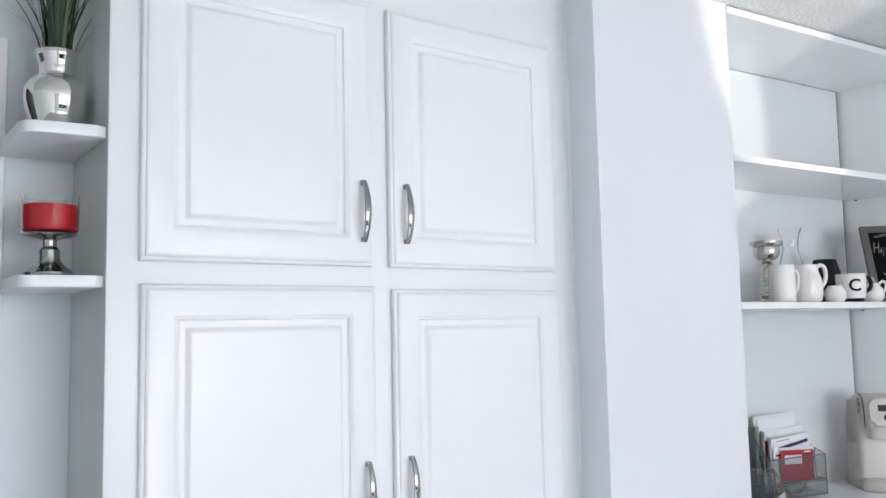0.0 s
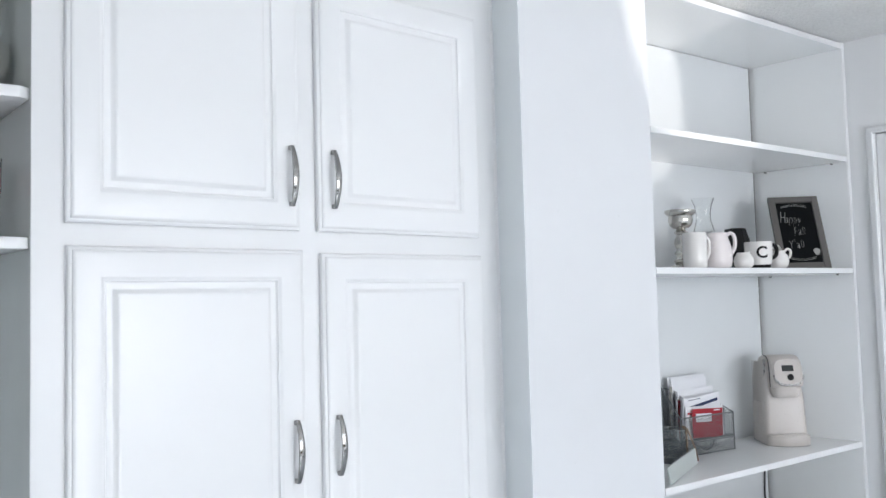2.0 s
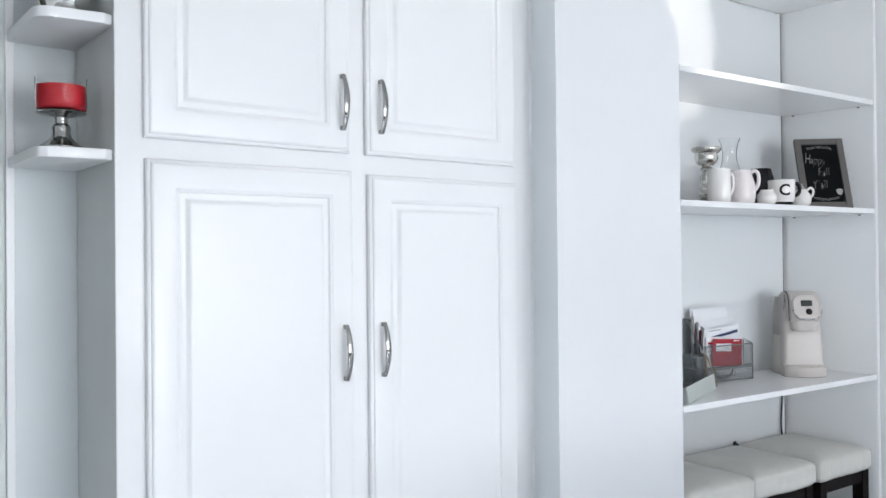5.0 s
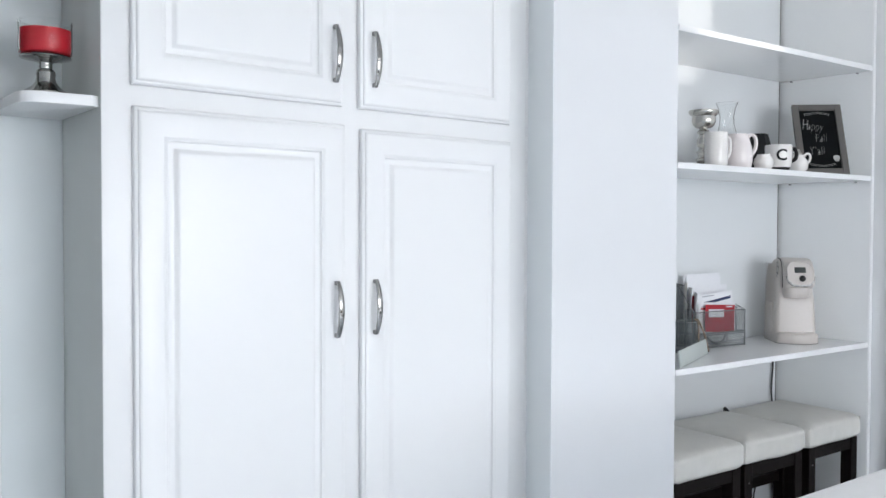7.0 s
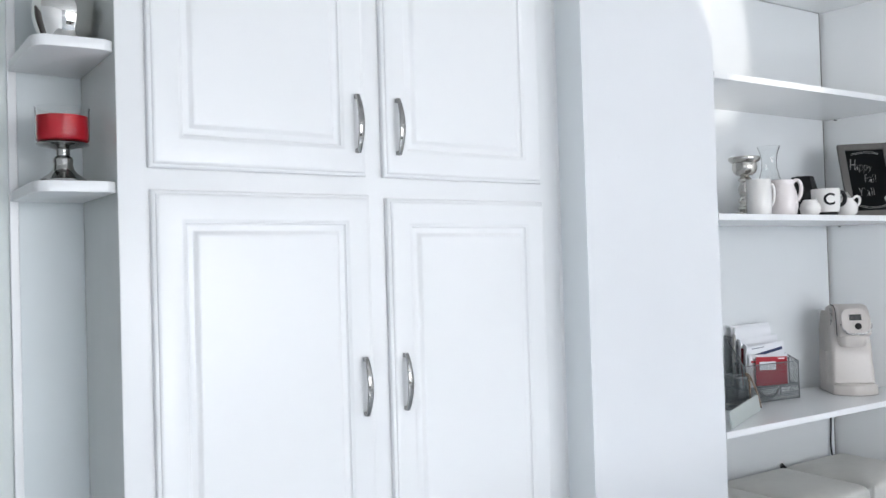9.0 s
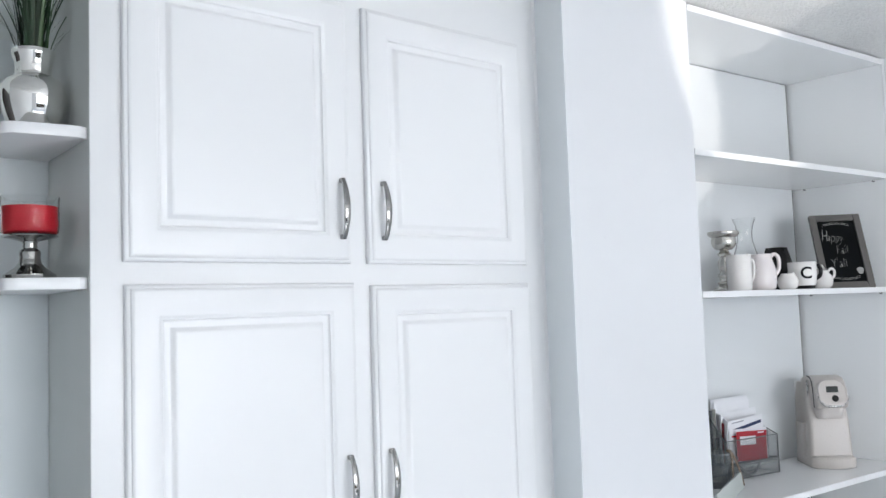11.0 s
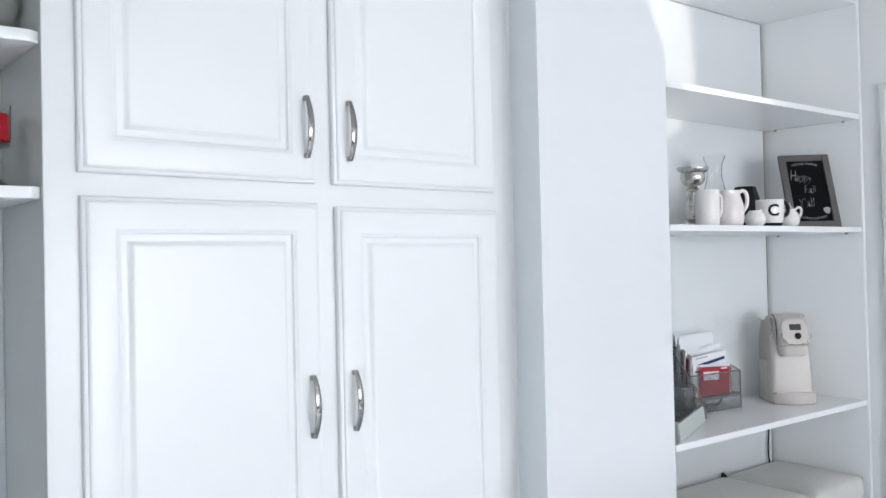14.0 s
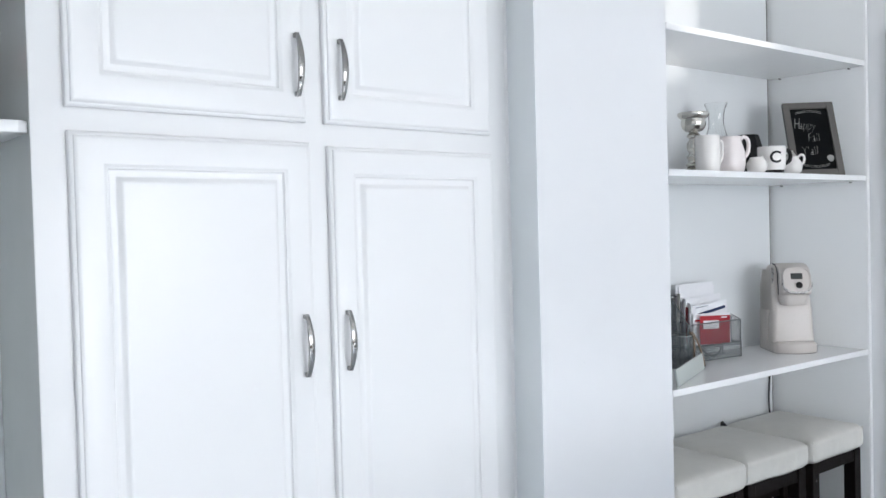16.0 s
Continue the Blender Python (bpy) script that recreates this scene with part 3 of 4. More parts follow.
    part("button", lathe([(0, 0.0075), (0.010, 0.0075), (0.0125, 0.006), (0.0125, 0.0)], 24, m=face @ pose(0.006, 0, -0.022, 90, 0, 0)), BLACK, head, "round black brew button", 40)
    hood = []
    for z, s in ((0.232, 1.0), (0.205, 0.98), (0.190, 0.94), (0.182, 0.86)):
        hood.append([(x * s, 0.068 + y * s, z) for x, y in rounded(0.108, 0.100, 0.03, 6)])
    part("pod_holder", loft(hood), BEIGE, top, smooth=50)
    tank = []
    for z, s in ((0.160, 0.95), (0.170, 1.0), (0.310, 1.0), (0.316, 0.95)):
        tank.append([(-0.071 + x * s, 0.150 + y * s, z) for x, y in rounded(0.030, 0.085, 0.012, 5)])
    res = part("water_tank", loft(tank), TANK, top, "smoky clear water tank", 40)
    lower = [[(-0.068 + x, 0.150 + y, z) for x, y in rounded(0.036, 0.10, 0.012, 5)] for z in (0.03, 0.159)]
    part("tank_base", loft(lower), BEIGE, res, smooth=40)
    part("tank_rail", box(-0.068, -0.060, 0.090, 0.098, 0.168, 0.325, 0.002), BEIGE_DARK, res)
    return top


coffee_maker(pose(2.776, 1.443, S3 + 0.0005, 0, 0, -43) @ Matrix.Diagonal((0.90, 0.88, 0.92, 1.0)))

# ---- the letter rack and what stands round it ----
rack = thing("letter_rack", "grey wire-mesh letter rack with a small drawer", "letter rack", pose(2.352, 1.602, S3 + 0.0005, 0, 0, -8))
RW, RD = 0.262, 0.080
RIM = 0.128


def rack_panel(name, pts, parent=rack):
    """A wire-cloth panel with a steel rod round its edge."""
    b = bmesh.new()
    c = sum((Vector(p) for p in pts), Vector()) / len(pts)
    nrm = (Vector(pts[1]) - Vector(pts[0])).cross(Vector(pts[2]) - Vector(pts[1])).normalized() * 0.0005
    lo, hi = [b.verts.new(Vector(p) - nrm) for p in pts], [b.verts.new(Vector(p) + nrm) for p in pts]
    b.faces.new(lo), b.faces.new(hi)
    for i in range(len(pts)):
        b.faces.new((lo[i], lo[(i + 1) % len(pts)], hi[(i + 1) % len(pts)], hi[i]))
    p = part(name, b, WIRE, parent)
    part("rim", tube([tuple(q) for q in pts], 0.0022, 6, close=True), STEEL, p)
    return p


rack_panel("front_panel", [(0, 0, 0.052), (RW, 0, 0.052), (RW, 0, RIM), (0, 0, RIM)])
rack_panel("side_panel", [(0, 0.001, 0.0), (0, RD, 0.0), (0, RD, 0.225), (0, 0.001, RIM)])
rack_panel("side_panel", [(RW, 0.001, 0.0), (RW, RD, 0.0), (RW, RD, 0.160), (RW, 0.001, RIM)])
rack_panel("back_panel", [(0, RD, 0.0), (RW, RD, 0.0), (RW, RD, 0.160), (0, RD, 0.225)])
rack_panel("tray", [(0, 0, 0.05), (RW, 0, 0.05), (RW, RD, 0.05), (0, RD, 0.05)])
rack_panel("divider", [(0, 0.04, 0.052), (RW, 0.04, 0.052), (RW, 0.04, 0.135), (0, 0.04, 0.135)])
drawer = rack_panel("drawer", [(0.004, -0.004, 0.004), (RW - 0.004, -0.004, 0.004), (RW - 0.004, -0.004, 0.046), (0.004, -0.004, 0.046)])
part("pull", tube(arc([(0.060, -0.006, 0.042), (0.078, -0.012, 0.026), (0.106, -0.015, 0.018), (0.134, -0.012, 0.026), (0.152, -0.006, 0.042)], 6), 0.0034, 8), STEEL, drawer, smooth=60)


def letter(name, label, w, h, m, mat, curl=0.004):
    """A sheet or envelope with a slight bend; origin at the middle of its lower edge."""
    rings = []
    for k in range(9):
        s = k / 8
        y = curl * math.sin(math.pi * s)
        rings.append([(-w / 2, y, h * s), (w / 2, y * 0.6, h * s), (w / 2, y * 0.6 + 0.0009, h * s), (-w / 2, y + 0.0009, h * s)])
    ob = link_mesh(name, loft(rings), mat, 40)
    ob.matrix_world = rack.matrix_world @ m
    return tagged(ob, label, "letter", "letters in the rack")


def ink(parent, x0, x1, z0, z1, mat, y=-0.0006, skew=0.0):
    b = prism([(x0, z0), (x1, z0 + skew), (x1, z1 + skew), (x0, z1)], -0.0004, 0.0004, m=Matrix.Translation((0, y, 0)) @ Matrix.Rotation(radians(90), 4, "X"))
    return part("print", b, mat, parent)


BACK = [("envelope", PAPER, 0.185, 0.205, 0.126, 0.068, -1.0), ("envelope", PAPER, 0.175, 0.196, 0.122, 0.061, 1.0), ("envelope", PAPER, 0.195, 0.160, 0.146, 0.054, -3.0)]
for nm, mt, w, h, x, y, tilt in BACK:
    e = letter(nm, "white paper envelope standing in the wire rack", w, h, pose(x, y, 0.053, -3, tilt, 0), mt)
    ink(e, -0.02, 0.07, h * 0.55, h * 0.55 + 0.003, GREY_INK)
    ink(e, -0.02, 0.05, h * 0.50, h * 0.50 + 0.003, GREY_INK)
front = letter("envelope", "white envelope with a navy printed band in the rack", 0.195, 0.138, pose(0.146, 0.026, 0.053, -4, -4, 0), PAPER)
ink(front, -0.075, 0.085, 0.098, 0.108, NAVY_INK, skew=0.012)
ink(front, -0.06, 0.0, 0.128, 0.131, GREY_INK)
f2 = letter("envelope", "white envelope standing in the wire rack", 0.185, 0.104, pose(0.142, 0.019, 0.053, -3, 2, 0), PAPER)
ink(f2, -0.085, -0.06, 0.078, 0.084, RED_CARD)
card = letter("gift_card", "red card with a white label in the rack", 0.150, 0.096, pose(0.142, 0.009, 0.053, -2, 3.0, 0), RED_CARD, 0.002)
ink(card, -0.060, 0.018, 0.052, 0.080, PAPER)
ink(card, 0.030, 0.060, 0.088, 0.092, PAPER)
for k, (x, y, h, mt) in enumerate(((0.016, 0.012, 0.165, PAPER), (0.022, 0.020, 0.155, CREAM_PAPER), (0.012, 0.030, 0.180, PAPER), (0.026, 0.033, 0.150, RED_CARD), (0.010, 0.048, 0.195, CREAM_PAPER), (0.020, 0.056, 0.175, GREY_INK))):
    letter("envelope", "folded letter on edge in the wire rack", 0.06, h - 0.02, pose(x + 0.012, y + 0.008, 0.053, 0, -4 + 2 * k, 55), mt)

cup = thing("pen_cup", "grey wire-mesh pen cup beside the letter rack", "pen cup", pose(2.284, 1.590, S3 + 0.0005))
part("wall", lathe([(0.043, 0.001), (0.043, 0.105), (0.0422, 0.105), (0.0422, 0.001)], 36), WIRE, cup, smooth=40)
for z in (0.002, 0.105):
    part("rim", tube([(0.043 * math.cos(a), 0.043 * math.sin(a), z) for a in (2 * math.pi * k / 36 for k in range(36))], 0.002, 6, close=True), STEEL, cup, smooth=60)
part("bottom", lathe([(0, 0.0), (0.042, 0.0), (0.042, 0.0015), (0, 0.0015)], 32), STEEL, cup)

cord = thing("braided_cord", "tan and black braided cord looped over the pen cup", "cord", pose(-0.050, -0.008, 0))
part("loop", tube(arc([(2.345, 1.553, S3 + 0.004), (2.345, 1.551, S3 + 0.05), (2.343, 1.552, S3 + 0.10), (2.350, 1.57, S3 + 0.113), (2.372, 1.57, S3 + 0.105), (2.385, 1.556, S3 + 0.06), (2.392, 1.548, S3 + 0.02), (2.385, 1.54, S3 + 0.004)], 8), 0.0033, 8), TAN_CORD, cord, smooth=60)

pad = link_mesh("notepad", box(0, 0.335, 0, 0.006, 0, 0.050, 0.001), GREEN_PAPER)
pad.matrix_world = pose(1.992, 1.396, S3 + 0.0015, -8, 0, 20.5)
tagged(pad, "thin pale grey notepad standing on its long edge", "notepad")

# ---- things on the middle shelf ----
Z = S2 + 0.0005


def at(u, v, z=Z, turn=0):
    return UNIT @ pose(u, v, z, 0, 0, turn)


goblet = thing("candle_holder", "aged silver glass candle holder with a turned stem", "candle holder", at(0.262, 0.110))
part("stem", lathe([(0, 0), (0.035, 0), (0.038, 0.004), (0.036, 0.009), (0.027, 0.013), (0.020, 0.018), (0.024, 0.023), (0.025, 0.028), (0.018, 0.033), (0.0165, 0.040), (0.022, 0.046), (0.022, 0.052), (0.016, 0.057), (0.015, 0.064), (0.0195, 0.070), (0.0215, 0.080), (0.0205, 0.092), (0.0155, 0.100), (0.0135, 0.106), (0.020, 0.111), (0.021, 0.116), (0.015, 0.121), (0.012, 0.126)], 32), GOLDEN, goblet, smooth=55)
part("cup", lathe([(0.012, 0.125), (0.024, 0.128), (0.033, 0.136), (0.0375, 0.148), (0.0375, 0.158), (0.0355, 0.165), (0.041, 0.169), (0.0475, 0.175), (0.0485, 0.181), (0.0470, 0.184), (0.0445, 0.181), (0.036, 0.167), (0.034, 0.15), (0.024, 0.136), (0, 0.132)], 36), GOLDEN, goblet, smooth=40)

tall = thing("mug", "tall plain white ceramic mug", "mug", at(0.247, 0.050), "cups on the shelf")
part("body", lathe([(0, 0), (0.032, 0), (0.0352, 0.003), (0.0362, 0.03), (0.0362, 0.105), (0.0352, 0.1075), (0.0333, 0.105), (0.033, 0.01), (0, 0.006)], 40), PORCELAIN, tall, smooth=50)
part("handle", tube(arc([(0.037, 0, 0.090), (0.047, 0, 0.092), (0.053, 0, 0.075), (0.051, 0, 0.048), (0.043, 0, 0.030), (0.037, 0, 0.028)], 6), 0.0048, 10), PORCELAIN, tall, smooth=60).matrix_basis = pose(0, 0, 0, 0, 0, -18)

jug = thing("milk_jug", "rounded blush-white ceramic jug with a handle", "jug", at(0.388, 0.072) @ Matrix.Diagonal((1.07, 1.07, 1.0, 1.0)), "cups on the shelf")
part("body", lathe([(0, 0), (0.036, 0), (0.041, 0.006), (0.0445, 0.025), (0.045, 0.048), (0.042, 0.070), (0.036, 0.090), (0.033, 0.103), (0.035, 0.112), (0.033, 0.1125), (0.030, 0.103), (0.033, 0.088), (0.040, 0.05), (0.036, 0.01), (0, 0.006)], 40), BLUSH, jug, smooth=55)
part("handle", tube(arc([(0.033, 0, 0.104), (0.044, 0, 0.112), (0.055, 0, 0.105), (0.059, 0, 0.085), (0.055, 0, 0.062), (0.043, 0, 0.043)], 6), 0.0058, 10), BLUSH, jug, smooth=60).matrix_basis = pose(0, 0, 0, 0, 0, -30)
part("spout", loft([[(-0.028 - 0.012 * s, 0.014 * (1 - s) * math.cos(a), 0.100 + 0.014 * s + 0.008 * math.sin(a)) for a in (2 * math.pi * k / 10 for k in range(10))] for s in (0, 0.5, 0.9)]), BLUSH, jug, smooth=60).matrix_basis = pose(0, 0, 0, 0, 0, -30)

carafe = thing("glass_carafe", "clear glass carafe with a flared neck", "carafe", at(0.525, 0.215) @ Matrix.Diagonal((0.93, 0.93, 1.035, 1.0)))
outer = [(0, 0), (0.050, 0), (0.056, 0.006), (0.058, 0.04), (0.052, 0.085), (0.036, 0.135), (0.027, 0.165), (0.0265, 0.190), (0.031, 0.215), (0.0405, 0.236)]
inner = [(0.0388, 0.236), (0.0292, 0.215), (0.0247, 0.190), (0.0252, 0.165), (0.034, 0.135), (0.050, 0.085), (0.056, 0.04), (0.054, 0.008), (0, 0.004)]
part("glass", lathe(outer + inner, 40), CLEAR, carafe, smooth=60)

dark = thing("black_canister", "small black faceted canister", "canister", at(0.735, 0.235, Z, 12) @ Matrix.Diagonal((1, 1, 1.06, 1)))
part("body", lathe([(0, 0), (0.036, 0), (0.052, 0.065), (0.052, 0.088), (0.036, 0.142), (0, 0.144)], 6), BLACK, dark)

cream = thing("creamer", "small round white ceramic creamer", "creamer", at(0.492, 0.045), "cups on the shelf")
part("body", lathe([(0, 0), (0.022, 0), (0.029, 0.008), (0.032, 0.022), (0.029, 0.036), (0.022, 0.045), (0.021, 0.050), (0.019, 0.050), (0.020, 0.043), (0.027, 0.03), (0.026, 0.01), (0, 0.005)], 36), PORCELAIN, cream, smooth=55)
part("spout", loft([[(0.020 + 0.014 * s, 0.009 * (1 - 0.6 * s) * math.cos(a), 0.040 + 0.012 * s + 0.006 * math.sin(a)) for a in (2 * math.pi * k / 10 for k in range(10))] for s in (0, 0.5, 0.9)]), PORCELAIN, cream, smooth=60)

mug = thing("letter_mug", "white ceramic mug with a black letter C and black base", "mug", at(0.584, 0.050), "cups on the shelf")
part("body", lathe([(0.0, 0.011), (0.038, 0.011), (0.0415, 0.02), (0.0435, 0.045), (0.0445, 0.085), (0.0432, 0.087), (0.042, 0.085), (0.041, 0.045), (0.037, 0.022), (0, 0.016)], 40), PORCELAIN, mug, smooth=50)
part("base", lathe([(0, 0), (0.033, 0), (0.036, 0.003), (0.038, 0.0108), (0, 0.0108)], 36), BLACK, mug, smooth=50)
part("handle", tube(arc([(0.042, 0, 0.074), (0.058, 0, 0.076), (0.067, 0, 0.062), (0.063, 0, 0.042), (0.042, 0, 0.030)], 6), 0.0064, 10), BLACK, mug, "black handle", 60).matrix_basis = pose(0, 0, 0, 0, 0, -25)
b = lettering("C", 0.052, 0.0004, 0.0012)
bmesh.ops.subdivide_edges(b, edges=[e for e in b.edges if e.calc_length() > 0.006], cuts=2)
for v in b.verts:
    a = (v.co.x - 0.019) / 0.0438
    r = 0.0446 - v.co.y * 0.5
    v.co = Vector((r * math.sin(a), -r * math.cos(a), 0.034 + v.co.z))
part("letter", b, BLACK, mug, "black letter C").matrix_basis = pose(0, 0, 0, 0, 0, -42)

small = thing("sugar_pot", "small round white pot with a loop handle and gold knob", "pot", at(0.704, 0.055), "cups on the shelf")
part("body", lathe([(0, 0), (0.024, 0), (0.033, 0.010), (0.036, 0.026), (0.032, 0.042), (0.024, 0.052), (0.022, 0.060), (0.020, 0.060), (0.022, 0.050), (0.030, 0.035), (0.030, 0.012), (0, 0.006)], 36), PORCELAIN, small, smooth=55)
part("handle", tube(arc([(0.024, 0, 0.056), (0.038, 0, 0.066), (0.049, 0, 0.058), (0.046, 0, 0.040), (0.033, 0, 0.030)], 6), 0.0042, 10), PORCELAIN, small, smooth=60).matrix_basis = pose(0, 0, 0, 0, 0, -25)
part("knob", lathe([(0, 0.060), (0.014, 0.060), (0.016, 0.066), (0.010, 0.072), (0.006, 0.080), (0, 0.081)], 24), GOLDEN, small, "gold-edged lid", 50)

# chalkboard leaning in the corner
BW, BH = 0.174, 0.285
sign = thing("chalkboard_sign", "small chalkboard in a grey wooden frame leaning on the shelf", "sign", pose(2.817, 1.380, Z, 0, 0, -44) @ pose(0, 0, 0.001, -22, 0, 0))
FRW = 0.023
for x0, x1, z0, z1 in ((-BW / 2, -BW / 2 + FRW, 0, BH), (BW / 2 - FRW, BW / 2, 0, BH), (-BW / 2 + FRW, BW / 2 - FRW, 0, FRW), (-BW / 2 + FRW, BW / 2 - FRW, BH - FRW, BH)):
    part("frame_bar", box(x0 + 0.0002, x1 - 0.0002, 0, 0.016, z0, z1, 0.0015), GREYWOOD, sign)
slate = part("slate", box(-BW / 2 + 0.02, BW / 2 - 0.02, 0.007, 0.012, 0.02, BH - 0.02), SLATE, sign, "black slate with chalk writing")
rng = random.Random(7)
for word, size, x, z, tilt, wide in (("H", 0.062, -0.060, 0.184, 4, 0.50), ("appy", 0.050, -0.041, 0.183, 6, 0.60), ("Fall", 0.046, -0.018, 0.132, -1, 0.70), ("Y'all", 0.050, -0.044, 0.078, -3, 0.68)):
    b = lettering(word, size, 0.0003, -0.0017)
    for v in b.verts:
        v.co.x = v.co.x * wide + v.co.z * 0.10 + 0.0014 * noise.noise((v.co.x * 60, v.co.z * 60, size))
        v.co.z = v.co.z * 1.05 + 0.0022 * noise.noise((v.co.x * 50 + 7, v.co.z * 50, z))
    b.transform(pose(x, 0.0064, z, 0, 0, 0) @ Matrix.Rotation(radians(tilt), 4, "Y"))
    part("chalk_words", b, CHALK, slate, "handwritten chalk words")
for z, up in ((0.242, 1), (0.046, -1)):
    for off in (0, 0.005):
        q = [(-0.045 + 0.09 * k / 12, 0.0066, z + up * (0.008 * math.sin(math.pi * k / 12) + off + 0.0012 * math.sin(k * 2.1))) for k in range(13)]
        part("flourish", tube(q, 0.0006, 5), CHALK, slate)
blob = [(0.011 * math.cos(a) * (1 + 0.18 * math.sin(3 * a)), 0.014 * math.sin(a) * (1 + 0.1 * math.cos(2 * a))) for a in (2 * math.pi * k / 20 for k in range(20))]
part("chalk_leaf", prism(blob, -0.0003, 0.0003, m=pose(0.050, 0.0064, 0.066, 90, 0, 0)), CHALK, slate)

# ---- things on the corner shelves ----
ZC1, ZC2 = 1.8755, 1.6105
vase = thing("silver_vase", "round mirrored silver vase holding grass", "vase", pose(0.286, 1.662, ZC1) @ Matrix.Diagonal((1.06, 1.06, 0.955, 1)))
part("body", lathe([(0, 0), (0.031, 0), (0.036, 0.003), (0.0415, 0.018), (0.0480, 0.038), (0.0530, 0.058), (0.0548, 0.076), (0.0530, 0.090), (0.0475, 0.102), (0.039, 0.1100), (0.0315, 0.1135), (0.0297, 0.117), (0.0303, 0.120), (0.0300, 0.132), (0.0320, 0.145), (0.0350, 0.152), (0.0360, 0.160), (0.0350, 0.164), (0.033, 0.162), (0.0305, 0.145), (0.0285, 0.130), (0.028, 0.118), (0, 0.112)], 48), MERCURY, vase, smooth=60)
rng = random.Random(11)
bouquet = thing("grass_bunch", "bunch of dark green artificial grass in the vase", "plant", pose(0.286, 1.662, ZC1 + 0.114))


def blade(rng, lean, length, wide, mat):
    a = rng.uniform(0, 2 * math.pi)
    r0 = rng.uniform(0.002, 0.023)
    side = Vector((-math.sin(a), math.cos(a), 0))
    out = Vector((math.cos(a), math.sin(a), 0))
    twist = rng.uniform(-0.8, 0.8)
    left, right = [], []
    rings = []
    for k in range(9):
        s = k / 8
        p = out * (r0 + lean * length * (0.25 * s + 0.75 * s * s)) + Vector((0, 0, length * s * (1 - 0.25 * lean * s)))
        wd = wide * (1 - 0.85 * s) * 0.5
        sd = side * math.cos(twist * s) + out * math.sin(twist * s)
        q = p + out * wd * 0.35
        rings.append([p - sd * wd, q, p + sd * wd, q - out * 0.0005])
    return part("blade", loft(rings), mat, bouquet, smooth=60)


for k in range(84):
    far = k % 5 == 0
    blade(rng, rng.uniform(0.03, 0.22) if not far else rng.uniform(0.28, 0.50), rng.uniform(0.20, 0.34), rng.uniform(0.005, 0.0095), GRASS if k % 8 else GRASS_LIGHT)
for k in range(10):
    blade(rng, rng.uniform(0.4, 0.9), rng.uniform(0.13, 0.20), 0.0014, GRASS_LIGHT)

holder = thing("candle_stand", "polished silver pedestal candle stand", "candle holder", pose(0.274, 1.636, ZC2) @ Matrix.Diagonal((1, 1, 0.925, 1)))
part("stand", lathe([(0, 0), (0.0425, 0), (0.0450, 0.002), (0.0435, 0.005), (0.0435, 0.009), (0.036, 0.015), (0.0255, 0.023), (0.019, 0.032), (0.017, 0.042), (0.018, 0.050), (0.0165, 0.056), (0.0115, 0.060), (0.0125, 0.064), (0.0115, 0.068), (0.013, 0.073), (0.030, 0.078), (0.0455, 0.081), (0.0475, 0.0835), (0.046, 0.0855), (0, 0.0855)], 48), CHROME, holder, smooth=50)
jar = thing("jar_candle", "red wax candle in a clear glass jar", "candle", pose(0.274, 1.636, ZC2 + 0.0798))
part("wax", lathe([(0, 0.0036), (0.0425, 0.0036), (0.0445, 0.006), (0.0461, 0.013), (0.0461, 0.0495), (0.043, 0.049), (0, 0.0485)], 48), WAX, jar, "red wax", 50)
part("glass", lathe([(0, 0), (0.042, 0), (0.047, 0.004), (0.0482, 0.012), (0.0482, 0.060), (0.0490, 0.064), (0.0486, 0.0672), (0.0470, 0.0675), (0.0458, 0.064), (0.0462, 0.059), (0.0462, 0.012), (0.044, 0.0045), (0, 0.003)], 48), JAR_GLASS, jar, "clear glass jar", 50)
for a in (0, 120, 240):
    x, y = 0.018 * math.cos(radians(a)), 0.018 * math.sin(radians(a))
    part("wick", tube([(x, y, 0.0475), (x + 0.001, y, 0.056)], 0.0009, 6), CREAM_PAPER, jar)

# ---- the island, on added legs, and the pendant lamp ----
island = thing("island_on_legs", "island with a white stone top, on added legs", "table", pose(1.168, 0.5835, 0, 0, 0, -2.7))
part("worktop", box(-0.12, 1.35, -0.50, 0, 0.885, 0.92, 0.003), QUARTZ, island)
# legs and aprons stand in for the unseen body, so light passes under
for x in (-0.09, 1.26):
    for y in (-0.47, -0.08):
        part("leg", box(x, x + 0.05, y, y + 0.05, 0, 0.8845, 0.002), CABINET, island)
for y in (-0.46, -0.07):
    part("apron", box(-0.04, 1.26, y, y + 0.03, 0.81, 0.8845, 0.002), CABINET, island)

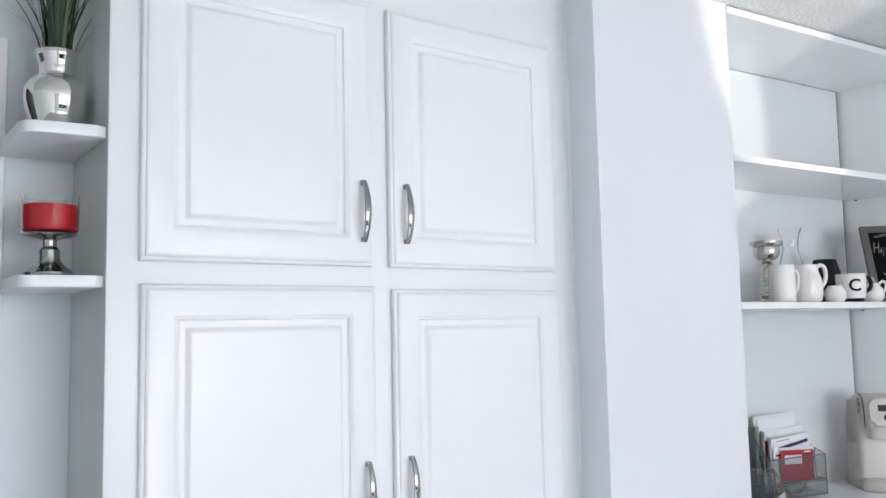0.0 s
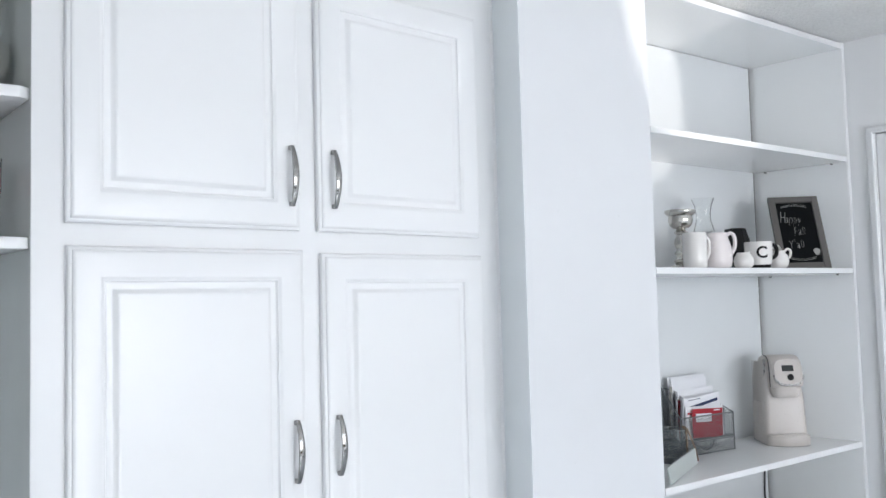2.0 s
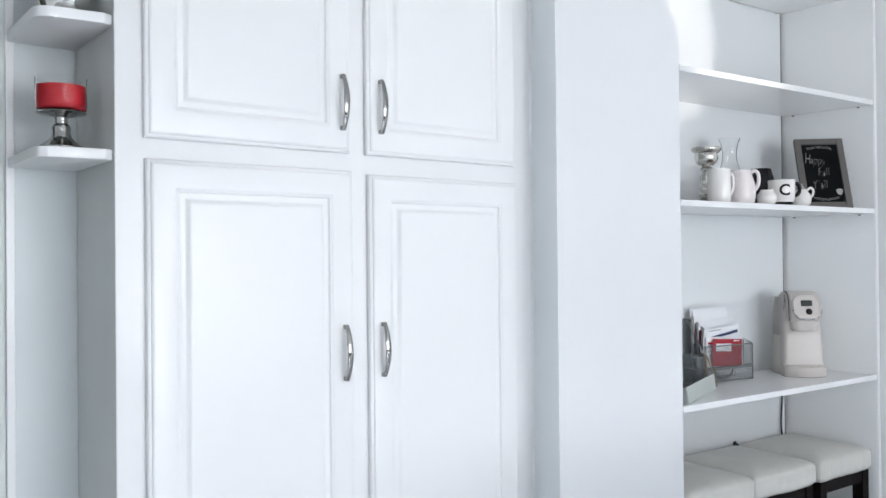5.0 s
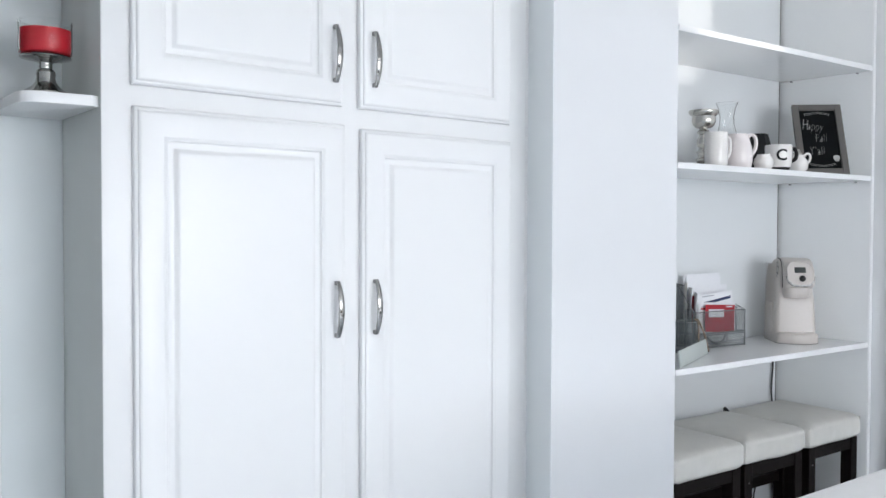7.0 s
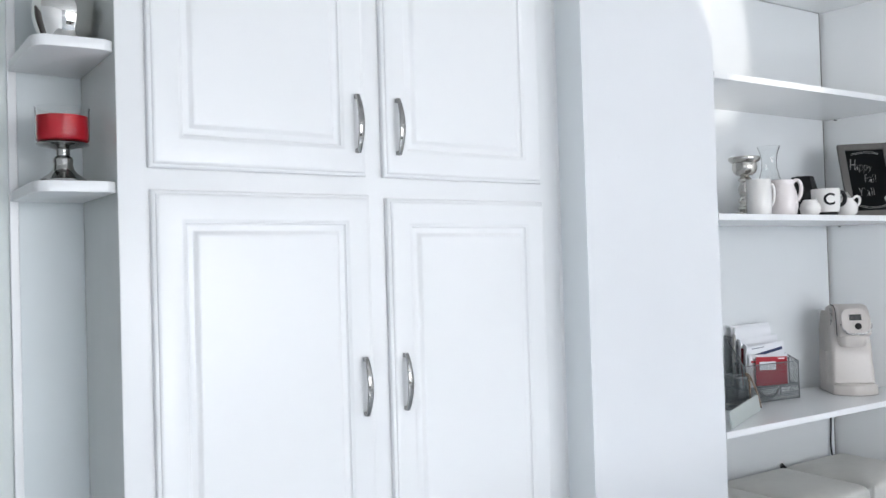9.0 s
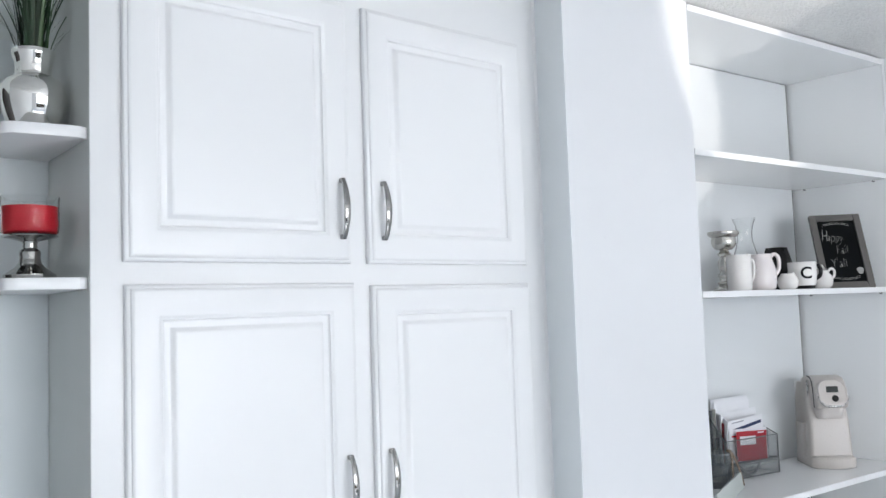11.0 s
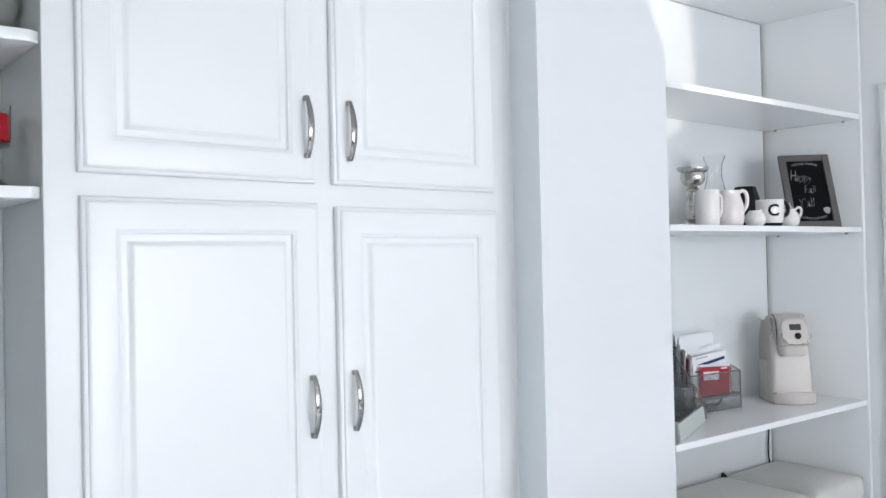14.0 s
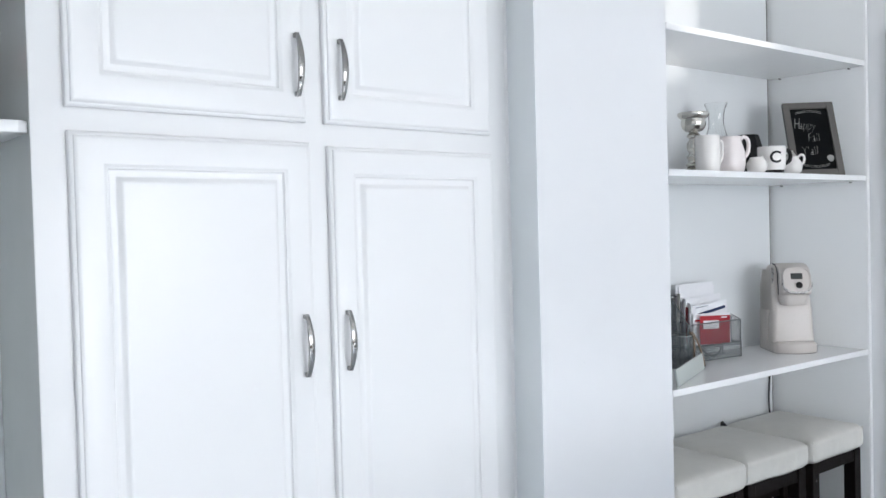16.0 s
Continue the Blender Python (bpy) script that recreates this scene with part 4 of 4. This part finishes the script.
SHADE = material("smoked_metal_shade", (0.40, 0.40, 0.375), 0.32, metal=0.7, vary=0.1, grain=60)
SHADE_IN = material("dark_shade_inside", (0.10, 0.125, 0.135), 0.4, metal=0.5, vary=0.1)
lamp = thing("pendant_lamp", "small smoked metal pendant lamp with pierced shade", "pendant lamp", pose(0.619, 0.158, 1.6265))
R = 0.050


def pierced_shade(R=R, thick=0.0012):
    """A flared cup with rows of round holes, as rings of quads left open at the holes' places."""
    b = bmesh.new()
    steps, rows = 96, 50
    prof = [(R * (0.94 + 0.06 * min(1, k / rows / 0.3) ** 0.5) * (1 - 0.3 * max(0, (k / rows - 0.85) / 0.15) ** 2), 0.15 * k / rows) for k in range(rows + 1)]
    vs = [[b.verts.new((r * math.cos(2 * math.pi * i / steps), r * math.sin(2 * math.pi * i / steps), z)) for i in range(steps)] for r, z in prof]
    for k in range(rows):
        for i in range(steps):
            if 4 < k < 42 and (i % 8, k % 4) in ((0, 1), (4, 3)):
                continue
            j = (i + 1) % steps
            b.faces.new((vs[k][i], vs[k][j], vs[k + 1][j], vs[k + 1][i]))
    bmesh.ops.solidify(b, geom=b.faces[:], thickness=thick)
    return b


shade = part("shade", pierced_shade(), SHADE, lamp, smooth=40)
part("rim", tube([(0.935 * R * math.cos(a), 0.935 * R * math.sin(a), 0) for a in (2 * math.pi * k / 48 for k in range(48))], 0.0011, 8, close=True), CHROME, shade, smooth=60)
part("lining", pierced_shade(R * 0.955, 0.0003), SHADE_IN, shade, smooth=40)
part("cap", lathe([(0, 0.185), (0.012, 0.185), (0.014, 0.165), (0.034, 0.153), (0.035, 0.150), (0, 0.150)], 32), CHROME, lamp, smooth=50)
part("cord", tube([(0, 0, 0.185), (0, 0, CEIL - 1.6265 - 0.02)], 0.003, 8), CORD, lamp, smooth=60)
part("canopy", lathe([(0, CEIL - 1.6265 - 0.022), (0.045, CEIL - 1.6265 - 0.018), (0.05, CEIL - 1.6265 - 0.001), (0, CEIL - 1.6265 - 0.001)], 32), CHROME, lamp, smooth=50)
